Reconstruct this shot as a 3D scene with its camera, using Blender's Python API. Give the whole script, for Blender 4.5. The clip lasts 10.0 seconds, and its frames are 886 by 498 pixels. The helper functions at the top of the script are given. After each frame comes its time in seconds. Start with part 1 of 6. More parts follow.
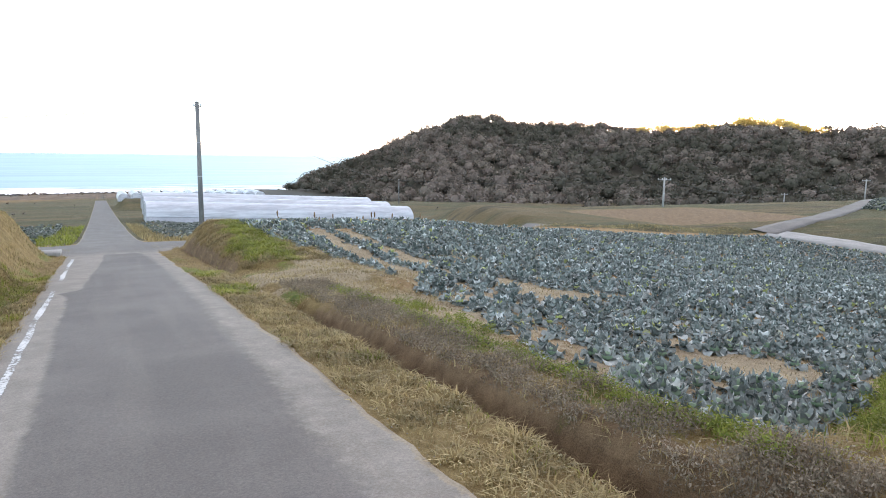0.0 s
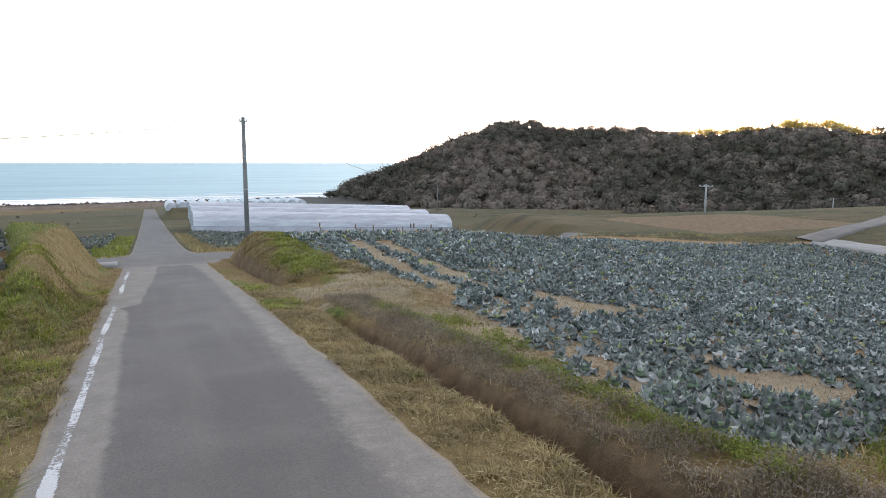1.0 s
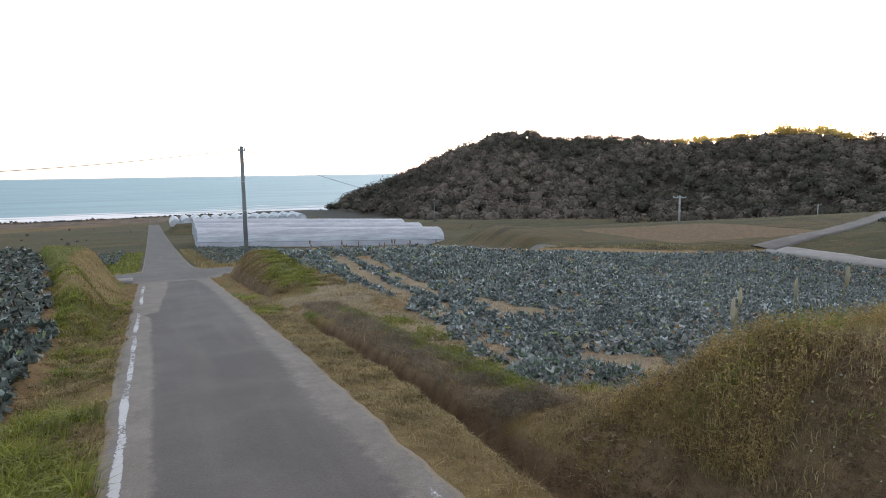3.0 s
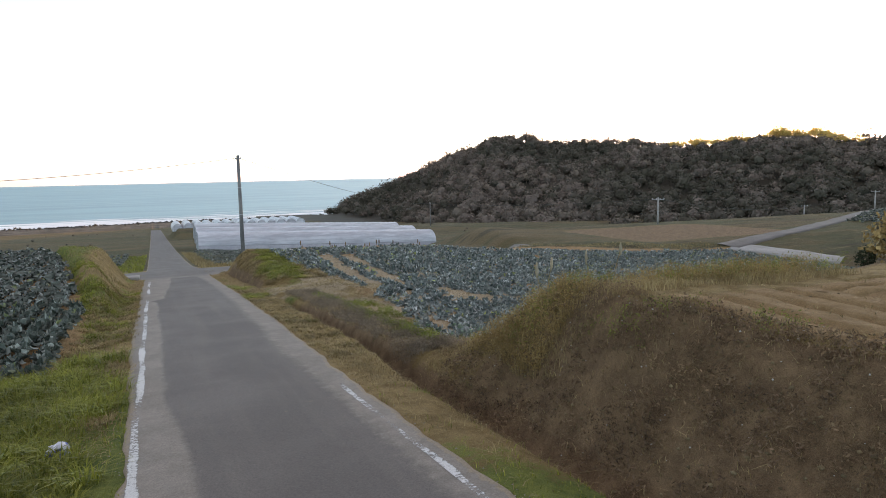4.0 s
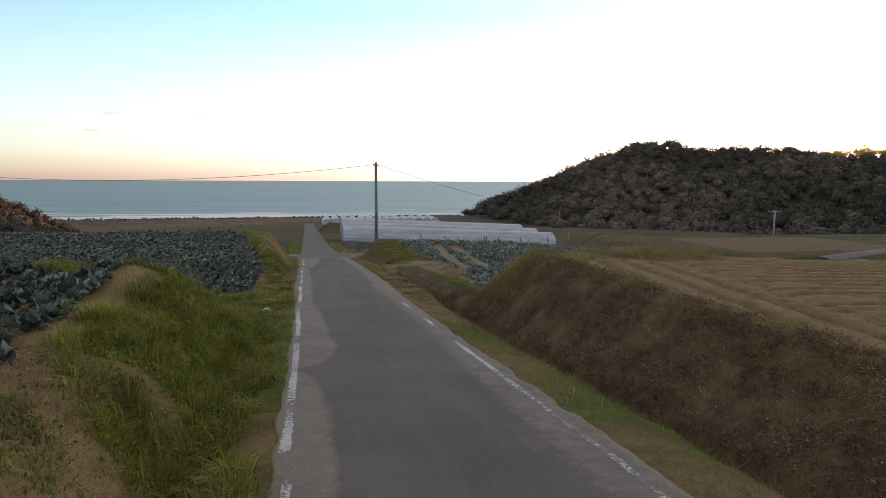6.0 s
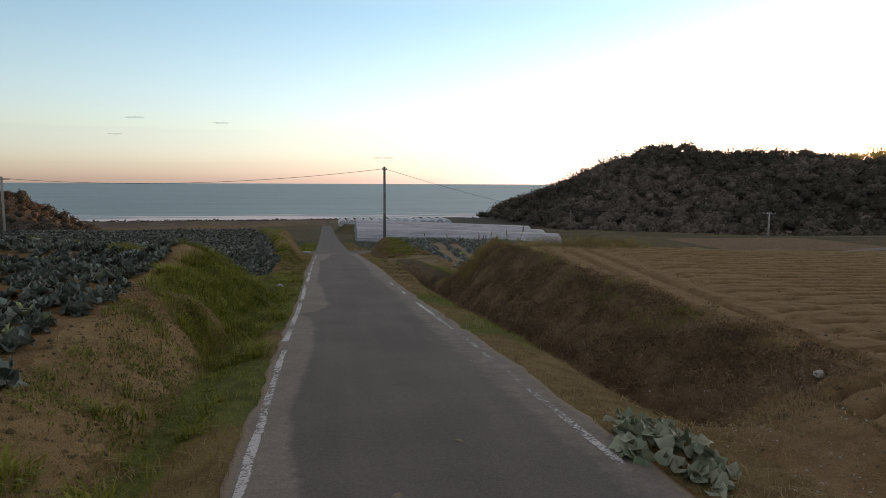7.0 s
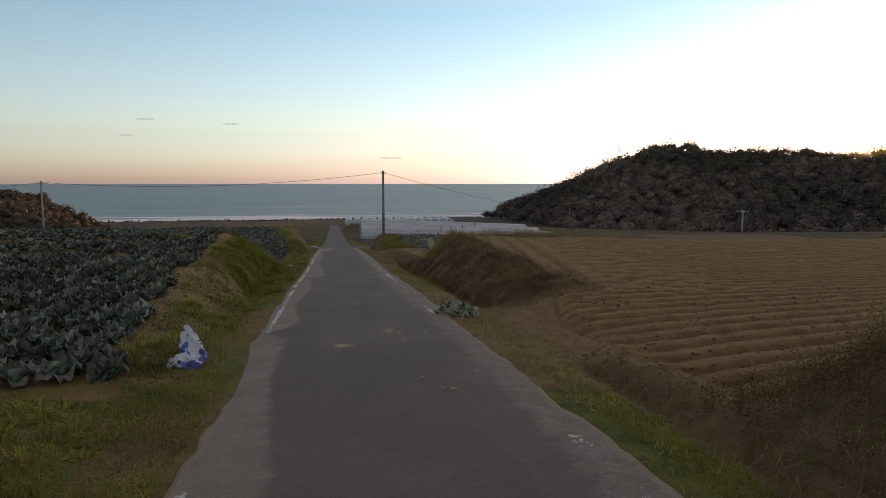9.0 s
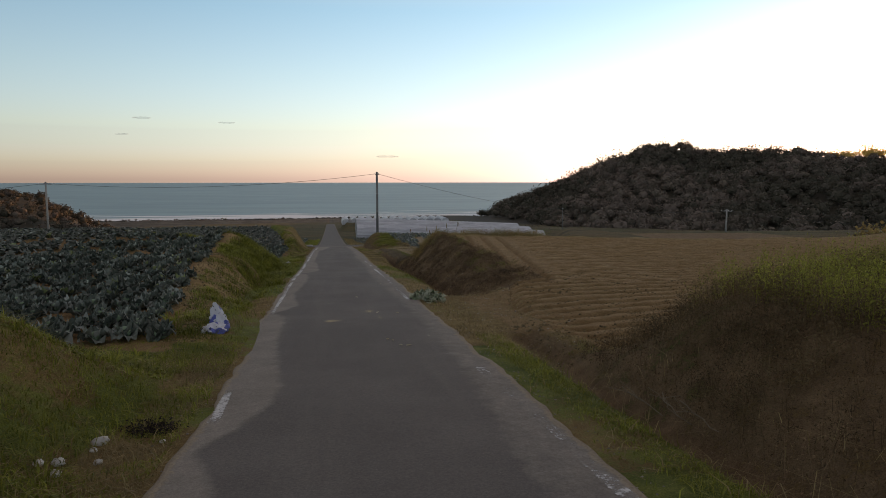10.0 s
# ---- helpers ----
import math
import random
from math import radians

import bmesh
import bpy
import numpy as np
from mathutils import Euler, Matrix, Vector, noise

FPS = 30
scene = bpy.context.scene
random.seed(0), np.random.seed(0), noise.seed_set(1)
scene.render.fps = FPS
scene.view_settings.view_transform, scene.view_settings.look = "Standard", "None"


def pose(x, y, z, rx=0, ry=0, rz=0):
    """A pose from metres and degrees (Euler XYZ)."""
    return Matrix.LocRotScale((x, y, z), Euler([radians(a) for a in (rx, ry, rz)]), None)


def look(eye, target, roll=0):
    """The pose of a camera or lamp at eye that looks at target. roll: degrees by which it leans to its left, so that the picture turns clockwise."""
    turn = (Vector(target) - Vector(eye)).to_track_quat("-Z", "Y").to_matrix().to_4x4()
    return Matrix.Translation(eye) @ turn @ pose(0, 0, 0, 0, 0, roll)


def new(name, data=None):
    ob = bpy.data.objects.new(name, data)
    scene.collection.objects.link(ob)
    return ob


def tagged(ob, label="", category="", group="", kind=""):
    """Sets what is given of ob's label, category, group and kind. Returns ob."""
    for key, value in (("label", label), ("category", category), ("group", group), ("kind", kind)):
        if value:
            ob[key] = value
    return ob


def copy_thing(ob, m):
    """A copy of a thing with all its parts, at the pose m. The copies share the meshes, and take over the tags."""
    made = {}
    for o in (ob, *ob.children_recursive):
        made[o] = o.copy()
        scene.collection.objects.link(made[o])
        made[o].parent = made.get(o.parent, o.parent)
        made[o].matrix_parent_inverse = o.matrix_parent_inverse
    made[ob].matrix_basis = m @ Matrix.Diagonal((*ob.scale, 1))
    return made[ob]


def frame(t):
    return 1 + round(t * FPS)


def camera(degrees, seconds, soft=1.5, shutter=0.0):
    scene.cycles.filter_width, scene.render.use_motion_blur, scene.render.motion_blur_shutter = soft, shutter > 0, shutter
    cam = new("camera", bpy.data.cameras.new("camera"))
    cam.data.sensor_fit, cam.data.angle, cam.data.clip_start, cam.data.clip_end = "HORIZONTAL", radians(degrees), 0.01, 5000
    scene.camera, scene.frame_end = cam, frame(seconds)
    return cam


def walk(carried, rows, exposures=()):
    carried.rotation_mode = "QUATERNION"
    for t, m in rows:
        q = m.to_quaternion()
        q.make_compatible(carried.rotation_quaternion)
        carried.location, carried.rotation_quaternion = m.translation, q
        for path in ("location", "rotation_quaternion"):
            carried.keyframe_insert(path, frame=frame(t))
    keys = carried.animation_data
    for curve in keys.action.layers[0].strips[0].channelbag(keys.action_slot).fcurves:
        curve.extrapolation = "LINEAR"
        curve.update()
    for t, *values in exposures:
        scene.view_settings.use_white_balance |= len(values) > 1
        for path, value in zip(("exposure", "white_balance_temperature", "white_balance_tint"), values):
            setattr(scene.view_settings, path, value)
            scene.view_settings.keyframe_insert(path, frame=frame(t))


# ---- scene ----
cam = camera(68.0, 10.0, soft=0.9)
PATH = [
    (0, (-0.466, 35.798, -0.496), (0.453, 37.551, -0.782), 0.72),
    (0.1, (-0.537, 35.769, -0.482), (0.300, 37.562, -0.773), 0.72),
    (0.2, (-0.609, 35.740, -0.469), (0.171, 37.559, -0.763), 0.72),
    (0.3, (-0.680, 35.712, -0.456), (0.072, 37.541, -0.751), 0.73),
    (0.5, (-0.823, 35.654, -0.430), (-0.075, 37.488, -0.709), 0.73),
    (0.7, (-0.768, 35.515, -0.314), (0.007, 37.337, -0.599), 0.49),
    (1, (-0.685, 35.307, -0.140), (0.129, 37.114, -0.409), 0.11),
    (1.5, (-0.655, 34.557, 0.218), (0.164, 36.363, -0.043), -0.25),
    (2, (-0.833, 33.431, 0.461), (-0.017, 35.238, 0.207), -0.39),
    (2.5, (-0.945, 32.051, 0.634), (-0.135, 33.862, 0.387), -0.57),
    (4, (-1.242, 25.643, 0.827), (-0.438, 27.461, 0.599), -1.23),
    (4.5, (-1.253, 23.738, 0.928), (-0.453, 25.557, 0.702), -1.33),
    (5, (-1.335, 21.592, 1.003), (-0.601, 23.439, 0.782), -1.07),
    (5.2, (-1.319, 20.645, 1.004), (-0.684, 22.528, 0.783), -0.65),
    (5.3, (-1.310, 20.171, 1.004), (-0.729, 22.072, 0.783), -0.43),
    (5.5, (-1.293, 19.224, 1.005), (-0.808, 21.152, 0.790), -0.00),
    (5.7, (-1.334, 18.019, 1.067), (-0.899, 19.959, 0.845), 0.11),
    (5.8, (-1.354, 17.417, 1.098), (-0.934, 19.359, 0.875), 0.16),
    (6, (-1.395, 16.212, 1.160), (-0.988, 18.158, 0.945), 0.27),
    (7.5, (-0.708, 8.878, 1.249), (-0.367, 10.838, 1.042), 0.11),
    (8, (-0.669, 6.666, 1.360), (-0.329, 8.626, 1.152), 0.06),
    (8.5, (-0.565, 4.653, 1.425), (-0.236, 6.615, 1.219), -0.05),
    (9, (-0.459, 2.971, 1.534), (-0.131, 4.933, 1.326), 0.02),
    (9.5, (-0.393, 1.371, 1.679), (-0.050, 3.330, 1.469), 0.05),
    (10, (-0.350, 0.000, 1.805), (-0.012, 1.960, 1.593), -0.02),
]
walk(cam, [(t, look(eye, target, roll)) for t, eye, target, roll in PATH],
     [(0.0, 4.48, 8250, 29), (0.5, 4.24, 8250, 29), (1.2, 3.96, 8300, 29), (2.5, 3.70, 8350, 29), (4.5, 3.56, 8550, 29), (5.2, 3.40, 8750, 29), (5.5, 3.20, 8950, 30), (6.0, 2.84, 9050, 31), (7.5, 2.28, 9500, 33), (10.0, 2.20, 9500, 33)])

# ---- light: a low sun behind the wooded ridge, clear evening sky ----
SUN_AZ, SUN_EL = 47.0, 1.95     # degrees clockwise from +y, degrees up
world = bpy.data.worlds.new("evening_sky")
scene.world = world
world.use_nodes = True
wn = world.node_tree
sky = wn.nodes.new("ShaderNodeTexSky")
sky.sky_type = "NISHITA"
sky.sun_disc = False
sky.sun_elevation, sky.sun_rotation = radians(SUN_EL), radians(SUN_AZ)
sky.air_density, sky.dust_density, sky.ozone_density = 0.8, 0.4, 3.2
soft_sky = wn.nodes.new("ShaderNodeHueSaturation")
soft_sky.inputs["Hue"].default_value, soft_sky.inputs["Saturation"].default_value = 0.488, 0.70
wn.links.new(sky.outputs[0], soft_sky.inputs["Color"])
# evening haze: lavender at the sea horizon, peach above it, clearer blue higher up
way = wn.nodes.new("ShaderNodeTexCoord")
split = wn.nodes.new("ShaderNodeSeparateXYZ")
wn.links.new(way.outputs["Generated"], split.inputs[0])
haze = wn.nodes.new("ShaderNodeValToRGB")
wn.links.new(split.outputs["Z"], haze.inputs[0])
# the last stop, above the view, is an added warmth for the ground's light
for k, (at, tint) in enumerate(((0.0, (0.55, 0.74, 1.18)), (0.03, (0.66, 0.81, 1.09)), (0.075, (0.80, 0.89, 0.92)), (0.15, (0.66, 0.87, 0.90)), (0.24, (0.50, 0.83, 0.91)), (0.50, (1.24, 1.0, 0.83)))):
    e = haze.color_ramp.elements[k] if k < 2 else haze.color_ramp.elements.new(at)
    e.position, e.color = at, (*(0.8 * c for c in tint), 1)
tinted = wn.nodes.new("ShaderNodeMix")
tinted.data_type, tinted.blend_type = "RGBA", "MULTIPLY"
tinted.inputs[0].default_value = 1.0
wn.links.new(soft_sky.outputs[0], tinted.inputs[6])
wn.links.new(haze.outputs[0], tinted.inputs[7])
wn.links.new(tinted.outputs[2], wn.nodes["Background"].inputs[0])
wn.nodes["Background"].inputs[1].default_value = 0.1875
sun_data = bpy.data.lights.new("sun", "SUN")
sun_data.energy, sun_data.angle, sun_data.color = 0.8, radians(0.5), (1.0, 0.60, 0.28)
sun = new("sun", sun_data)
sun_way = Vector((math.sin(radians(SUN_AZ)) * math.cos(radians(SUN_EL)), math.cos(radians(SUN_AZ)) * math.cos(radians(SUN_EL)), math.sin(radians(SUN_EL))))
sun.matrix_world = Matrix.Translation(sun_way * 900) @ sun_way.to_track_quat("Z", "Y").to_matrix().to_4x4()


# ---- materials ----
class Nodes:
    """Short hand for wiring a node material."""

    def __init__(self, name, rough=0.85, metal=0.0):
        self.m = bpy.data.materials.new(name)
        self.m.use_nodes = True
        self.t = self.m.node_tree
        self.b = self.t.nodes["Principled BSDF"]
        self.b.inputs["Roughness"].default_value = rough
        self.b.inputs["Metallic"].default_value = metal
        self.b.inputs["Specular IOR Level"].default_value = 0.16

    def put(self, kind, **values):
        n = self.t.nodes.new(kind)
        for k, v in values.items():
            n.inputs[k].default_value = v
        return n

    def wire(self, a, b):
        self.t.links.new(a, b)

    def place(self, sx=1.0, sy=1.0, sz=1.0):
        g = self.put("ShaderNodeNewGeometry")
        v = self.put("ShaderNodeVectorMath")
        v.operation = "MULTIPLY"
        v.inputs[1].default_value = (sx, sy, sz)
        self.wire(g.outputs["Position"], v.inputs[0])
        return v.outputs[0]

    def local(self):
        return self.put("ShaderNodeTexCoord").outputs["Object"]

    def noise(self, scale, detail=4.0, rough=0.6, at=None, warp=0.0):
        n = self.put("ShaderNodeTexNoise", Scale=scale, Detail=detail, Roughness=rough, Distortion=warp)
        self.wire(at if at is not None else self.place(), n.inputs["Vector"])
        return n.outputs["Fac"]

    def ramp(self, fac, lo, hi):
        n = self.put("ShaderNodeMapRange")
        n.interpolation_type = "SMOOTHSTEP"
        n.inputs["From Min"].default_value, n.inputs["From Max"].default_value = lo, hi
        self.wire(fac, n.inputs["Value"])
        return n.outputs["Result"]

    def math(self, op, a, b):
        n = self.put("ShaderNodeMath")
        n.operation = op
        for i, v in enumerate((a, b)):
            if isinstance(v, (int, float)):
                n.inputs[i].default_value = v
            else:
                self.wire(v, n.inputs[i])
        return n.outputs[0]

    def attr(self, name):
        n = self.put("ShaderNodeAttribute")
        n.attribute_name = name
        return n.outputs["Fac"]

    def mix(self, fac, a, b):
        n = self.put("ShaderNodeMix")
        n.data_type = "RGBA"
        if isinstance(fac, (int, float)):
            n.inputs[0].default_value = fac
        else:
            self.wire(fac, n.inputs[0])
        for i, v in ((6, a), (7, b)):
            if isinstance(v, tuple):
                n.inputs[i].default_value = (*v, 1)
            else:
                self.wire(v, n.inputs[i])
        return n.outputs[2]

    def colour(self, c):
        if isinstance(c, tuple):
            self.b.inputs["Base Color"].default_value = (*c, 1)
        else:
            self.wire(c, self.b.inputs["Base Color"])
        return self

    def bump(self, height, strength=0.4, distance=0.02):
        n = self.put("ShaderNodeBump", Strength=strength, Distance=distance)
        self.wire(height, n.inputs["Height"])
        self.wire(n.outputs[0], self.b.inputs["Normal"])
        return self


def mottled(name, a, b, c, big, small, rough=0.85, bump=0.3, deep=0.01, metal=0.0, per=None):
    """Three tones at two scales, with fine relief. per: 'object' or 'island' adds a lighter or darker tone for each piece."""
    n = Nodes(name, rough, metal)
    col = n.mix(n.ramp(n.noise(big, 3), 0.35, 0.65), a, b)
    fine = n.noise(small, 5, 0.7)
    col = n.mix(n.ramp(fine, 0.45, 0.75), col, c)
    if per:
        r = n.put("ShaderNodeObjectInfo").outputs["Random"] if per == "object" else n.put("ShaderNodeNewGeometry").outputs["Random Per Island"]
        h = n.put("ShaderNodeHueSaturation")
        n.wire(n.math("ADD", n.math("MULTIPLY", r, 0.7), 0.65), h.inputs["Value"])
        n.wire(col, h.inputs["Color"])
        col = h.outputs[0]
    n.colour(col).bump(fine, bump, deep)
    return n.m


def leafy(name, a, b, rough=0.6, light=0.25, per="island", odd=None, pale=None):
    """Thin leaves that let some light through; odd: a few that have turned, pale: some that show their waxy underside."""
    n = Nodes(name, rough)
    r = n.put("ShaderNodeObjectInfo").outputs["Random"] if per == "object" else n.put("ShaderNodeNewGeometry").outputs["Random Per Island"]
    col = n.mix(r, a, b)
    if odd:
        col = n.mix(n.ramp(r, 0.965, 0.98), col, odd)
    if pale:
        col = n.mix(n.ramp(r, 0.80, 0.94) if not odd else n.math("MULTIPLY", n.ramp(r, 0.80, 0.92), n.ramp(r, 0.965, 0.955)), col, pale)
        col = n.mix(n.math("MULTIPLY", n.ramp(n.noise(28.0, 3, 0.7), 0.52, 0.72), 0.4), col, pale)
    col = n.mix(n.ramp(n.noise(9.0, 3), 0.5, 0.8), col, tuple(0.5 * (p + q) * 1.35 for p, q in zip(a, b)))
    tone = n.put("ShaderNodeHueSaturation")
    n.wire(n.math("ADD", n.math("MULTIPLY", n.ramp(n.noise(1.1, 4, 0.65), 0.3, 0.7), 0.7), 0.65), tone.inputs["Value"])
    n.wire(col, tone.inputs["Color"])
    col = tone.outputs[0]
    n.colour(col)
    if light:
        t = n.put("ShaderNodeBsdfTranslucent")
        n.wire(col, t.inputs["Color"])
        s = n.put("ShaderNodeMixShader")
        s.inputs[0].default_value = light
        n.wire(n.b.outputs[0], s.inputs[1])
        n.wire(t.outputs[0], s.inputs[2])
        n.wire(s.outputs[0], n.t.nodes["Material Output"].inputs["Surface"])
    return n.m


def ground_material():
    n = Nodes("field_ground", 0.95)
    big, mid, fine = n.noise(0.35, 4), n.noise(2.6, 5, 0.65), n.noise(22.0, 5, 0.75)
    dry = n.mix(n.ramp(mid, 0.3, 0.7), (0.170, 0.106, 0.040), (0.29, 0.200, 0.086))
    dry = n.mix(n.ramp(fine, 0.5, 0.8), dry, (0.40, 0.29, 0.14))
    green = n.mix(n.ramp(mid, 0.35, 0.7), (0.075, 0.105, 0.022), (0.165, 0.18, 0.040))
    green = n.mix(n.ramp(fine, 0.5, 0.85), green, (0.25, 0.25, 0.075))
    soil = n.mix(n.ramp(mid, 0.3, 0.7), (0.230, 0.136, 0.060), (0.335, 0.210, 0.104))
    soil = n.mix(n.ramp(fine, 0.5, 0.8), soil, (0.37, 0.26, 0.14))
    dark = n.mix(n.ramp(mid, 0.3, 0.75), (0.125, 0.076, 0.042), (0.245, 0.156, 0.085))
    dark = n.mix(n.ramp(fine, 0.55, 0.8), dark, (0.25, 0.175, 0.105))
    pale = n.mix(n.ramp(mid, 0.3, 0.7), (0.25, 0.185, 0.115), (0.36, 0.28, 0.18))
    pale = n.mix(n.ramp(fine, 0.45, 0.75), pale, (0.46, 0.37, 0.25))
    sand = n.mix(n.ramp(n.noise(0.15, 4), 0.4, 0.65), (0.040, 0.038, 0.030), (0.10, 0.09, 0.075))
    far = n.mix(n.ramp(n.noise(0.05, 5, 0.7, n.place(0.7, 3.0, 1)), 0.38, 0.6), (0.115, 0.080, 0.036), (0.066, 0.064, 0.026))
    far = n.mix(n.ramp(n.noise(0.22, 5, 0.75, n.place(0.5, 2.5, 1)), 0.5, 0.66), far, (0.048, 0.038, 0.020))
    far = n.mix(n.ramp(n.noise(0.9, 4, 0.7, n.place(0.5, 1.6, 1)), 0.55, 0.75), far, (0.16, 0.12, 0.06))
    loam = n.mix(n.ramp(mid, 0.3, 0.7), (0.29, 0.185, 0.085), (0.40, 0.265, 0.13))
    loam = n.mix(n.ramp(fine, 0.5, 0.8), loam, (0.26, 0.165, 0.08))
    col = dry
    rag = n.math("ADD", n.math("MULTIPLY", n.math("SUBTRACT", mid, 0.5), 0.9), n.math("MULTIPLY", n.math("SUBTRACT", fine, 0.5), 0.5))
    for name, c in (("green", green), ("soil", soil), ("dark", dark), ("pale", pale), ("sandy", loam), ("far", far), ("sand", sand)):
        w = n.ramp(n.math("ADD", n.attr(name), rag), 0.38, 0.62)
        col = n.mix(w, col, c)
    n.colour(col)
    grit = n.noise(75.0, 3, 0.7)
    h = n.put("ShaderNodeHueSaturation")
    n.wire(n.math("ADD", n.math("MULTIPLY", n.ramp(grit, 0.3, 0.7), 0.6), 0.7), h.inputs["Value"])
    n.wire(col, h.inputs["Color"])
    n.colour(h.outputs[0])
    n.bump(n.math("ADD", n.math("ADD", n.math("MULTIPLY", mid, 1.5), fine), n.math("MULTIPLY", grit, 0.4)), 0.9, 0.06)
    return n.m


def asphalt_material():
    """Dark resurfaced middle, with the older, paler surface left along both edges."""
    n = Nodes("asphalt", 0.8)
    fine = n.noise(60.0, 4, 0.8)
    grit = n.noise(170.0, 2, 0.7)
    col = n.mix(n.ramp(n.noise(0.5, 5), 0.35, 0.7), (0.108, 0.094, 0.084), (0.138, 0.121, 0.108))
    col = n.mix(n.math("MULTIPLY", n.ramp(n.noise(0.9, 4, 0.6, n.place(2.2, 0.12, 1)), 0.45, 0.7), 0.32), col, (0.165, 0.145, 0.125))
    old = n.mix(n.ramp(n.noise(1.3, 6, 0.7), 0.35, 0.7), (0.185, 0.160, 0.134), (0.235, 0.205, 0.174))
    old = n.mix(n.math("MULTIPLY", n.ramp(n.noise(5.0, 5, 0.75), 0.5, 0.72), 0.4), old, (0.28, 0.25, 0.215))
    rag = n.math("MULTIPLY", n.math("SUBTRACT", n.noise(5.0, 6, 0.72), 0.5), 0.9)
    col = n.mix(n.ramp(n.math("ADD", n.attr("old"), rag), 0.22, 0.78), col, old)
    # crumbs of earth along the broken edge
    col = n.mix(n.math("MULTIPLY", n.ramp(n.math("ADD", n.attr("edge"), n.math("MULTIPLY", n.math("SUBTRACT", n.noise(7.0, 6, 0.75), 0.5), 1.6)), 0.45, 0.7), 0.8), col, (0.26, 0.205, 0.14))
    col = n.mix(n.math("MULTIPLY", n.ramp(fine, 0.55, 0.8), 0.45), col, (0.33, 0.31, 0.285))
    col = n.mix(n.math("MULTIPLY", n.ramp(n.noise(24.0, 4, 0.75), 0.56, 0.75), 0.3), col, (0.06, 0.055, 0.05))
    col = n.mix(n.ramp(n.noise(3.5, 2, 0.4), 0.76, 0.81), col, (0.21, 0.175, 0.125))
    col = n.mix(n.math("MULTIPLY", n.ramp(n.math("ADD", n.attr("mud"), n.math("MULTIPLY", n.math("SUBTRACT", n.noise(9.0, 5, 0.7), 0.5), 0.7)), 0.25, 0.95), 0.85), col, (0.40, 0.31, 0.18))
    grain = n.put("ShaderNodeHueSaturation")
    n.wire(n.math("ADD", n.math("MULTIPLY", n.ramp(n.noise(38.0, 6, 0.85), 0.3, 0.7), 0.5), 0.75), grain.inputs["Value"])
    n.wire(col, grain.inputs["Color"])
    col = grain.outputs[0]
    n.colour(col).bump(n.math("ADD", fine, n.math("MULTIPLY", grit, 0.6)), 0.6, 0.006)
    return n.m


def paint_material(name="worn_road_paint", worn=0.0):
    """Worn road paint: the asphalt below shows where it has flaked off."""
    n = Nodes(name, 0.7)
    wear = n.math("ADD", n.noise(17.0, 6, 0.8), n.math("MULTIPLY", n.math("SUBTRACT", n.noise(0.45, 2), 0.5), 0.8))
    n.colour(n.mix(n.ramp(n.noise(60.0, 3, 0.7), 0.4, 0.7), (0.54, 0.54, 0.52), (0.40, 0.39, 0.37)))
    bare = n.put("ShaderNodeBsdfTransparent")
    s = n.put("ShaderNodeMixShader")
    n.wire(n.ramp(n.math("ADD", wear, n.math("MULTIPLY", n.attr("rim"), 0.22)), 0.48 - worn, 0.65 - worn), s.inputs[0])
    n.wire(n.b.outputs[0], s.inputs[1])
    n.wire(bare.outputs[0], s.inputs[2])
    n.wire(s.outputs[0], n.t.nodes["Material Output"].inputs["Surface"])
    return n.m


def sea_material():
    n = Nodes("sea_water", 0.4)
    n.b.inputs["IOR"].default_value = 1.33
    n.b.inputs["Specular IOR Level"].default_value = 0.26
    swell = n.noise(0.02, 4, 0.6, n.place(0.35, 1.6, 1))
    ripple = n.noise(0.16, 5, 0.7, n.place(0.35, 1.2, 1))
    col = n.mix(n.ramp(swell, 0.35, 0.65), (0.085, 0.18, 0.20), (0.125, 0.235, 0.255))
    foam = n.ramp(n.math("ADD", n.noise(0.045, 5, 0.7, n.place(0.16, 1.6, 1)), n.math("MULTIPLY", n.attr("surf"), 0.27)), 0.68, 0.76)
    col = n.mix(foam, col, (0.75, 0.78, 0.78))
    n.colour(col)
    n.wire(n.math("ADD", n.math("MULTIPLY", foam, 0.4), 0.42), n.b.inputs["Roughness"])
    n.bump(n.math("ADD", swell, n.math("MULTIPLY", ripple, 0.5)), 0.5, 1.2)
    return n.m


def film_material():
    """Weathered plastic film of a greenhouse: milky, partly clear."""
    n = Nodes("greenhouse_film", 0.35)
    streak = n.noise(0.6, 5, 0.65, n.place(0.35, 1, 3.0))
    col = n.mix(n.ramp(streak, 0.35, 0.7), (0.62, 0.63, 0.67), (0.80, 0.81, 0.84))
    n.colour(col)
    n.b.inputs["Specular IOR Level"].default_value = 0.5
    tr = n.put("ShaderNodeBsdfTranslucent")
    n.wire(col, tr.inputs["Color"])
    clear = n.put("ShaderNodeBsdfTransparent")
    s1, s2 = n.put("ShaderNodeMixShader"), n.put("ShaderNodeMixShader")
    s1.inputs[0].default_value = 0.45
    n.wire(n.b.outputs[0], s1.inputs[1])
    n.wire(tr.outputs[0], s1.inputs[2])
    n.wire(n.math("MULTIPLY", n.ramp(streak, 0.7, 0.3), 0.22), s2.inputs[0])
    n.wire(s1.outputs[0], s2.inputs[1])
    n.wire(clear.outputs[0], s2.inputs[2])
    n.wire(s2.outputs[0], n.t.nodes["Material Output"].inputs["Surface"])
    n.bump(streak, 0.3, 0.04)
    return n.m


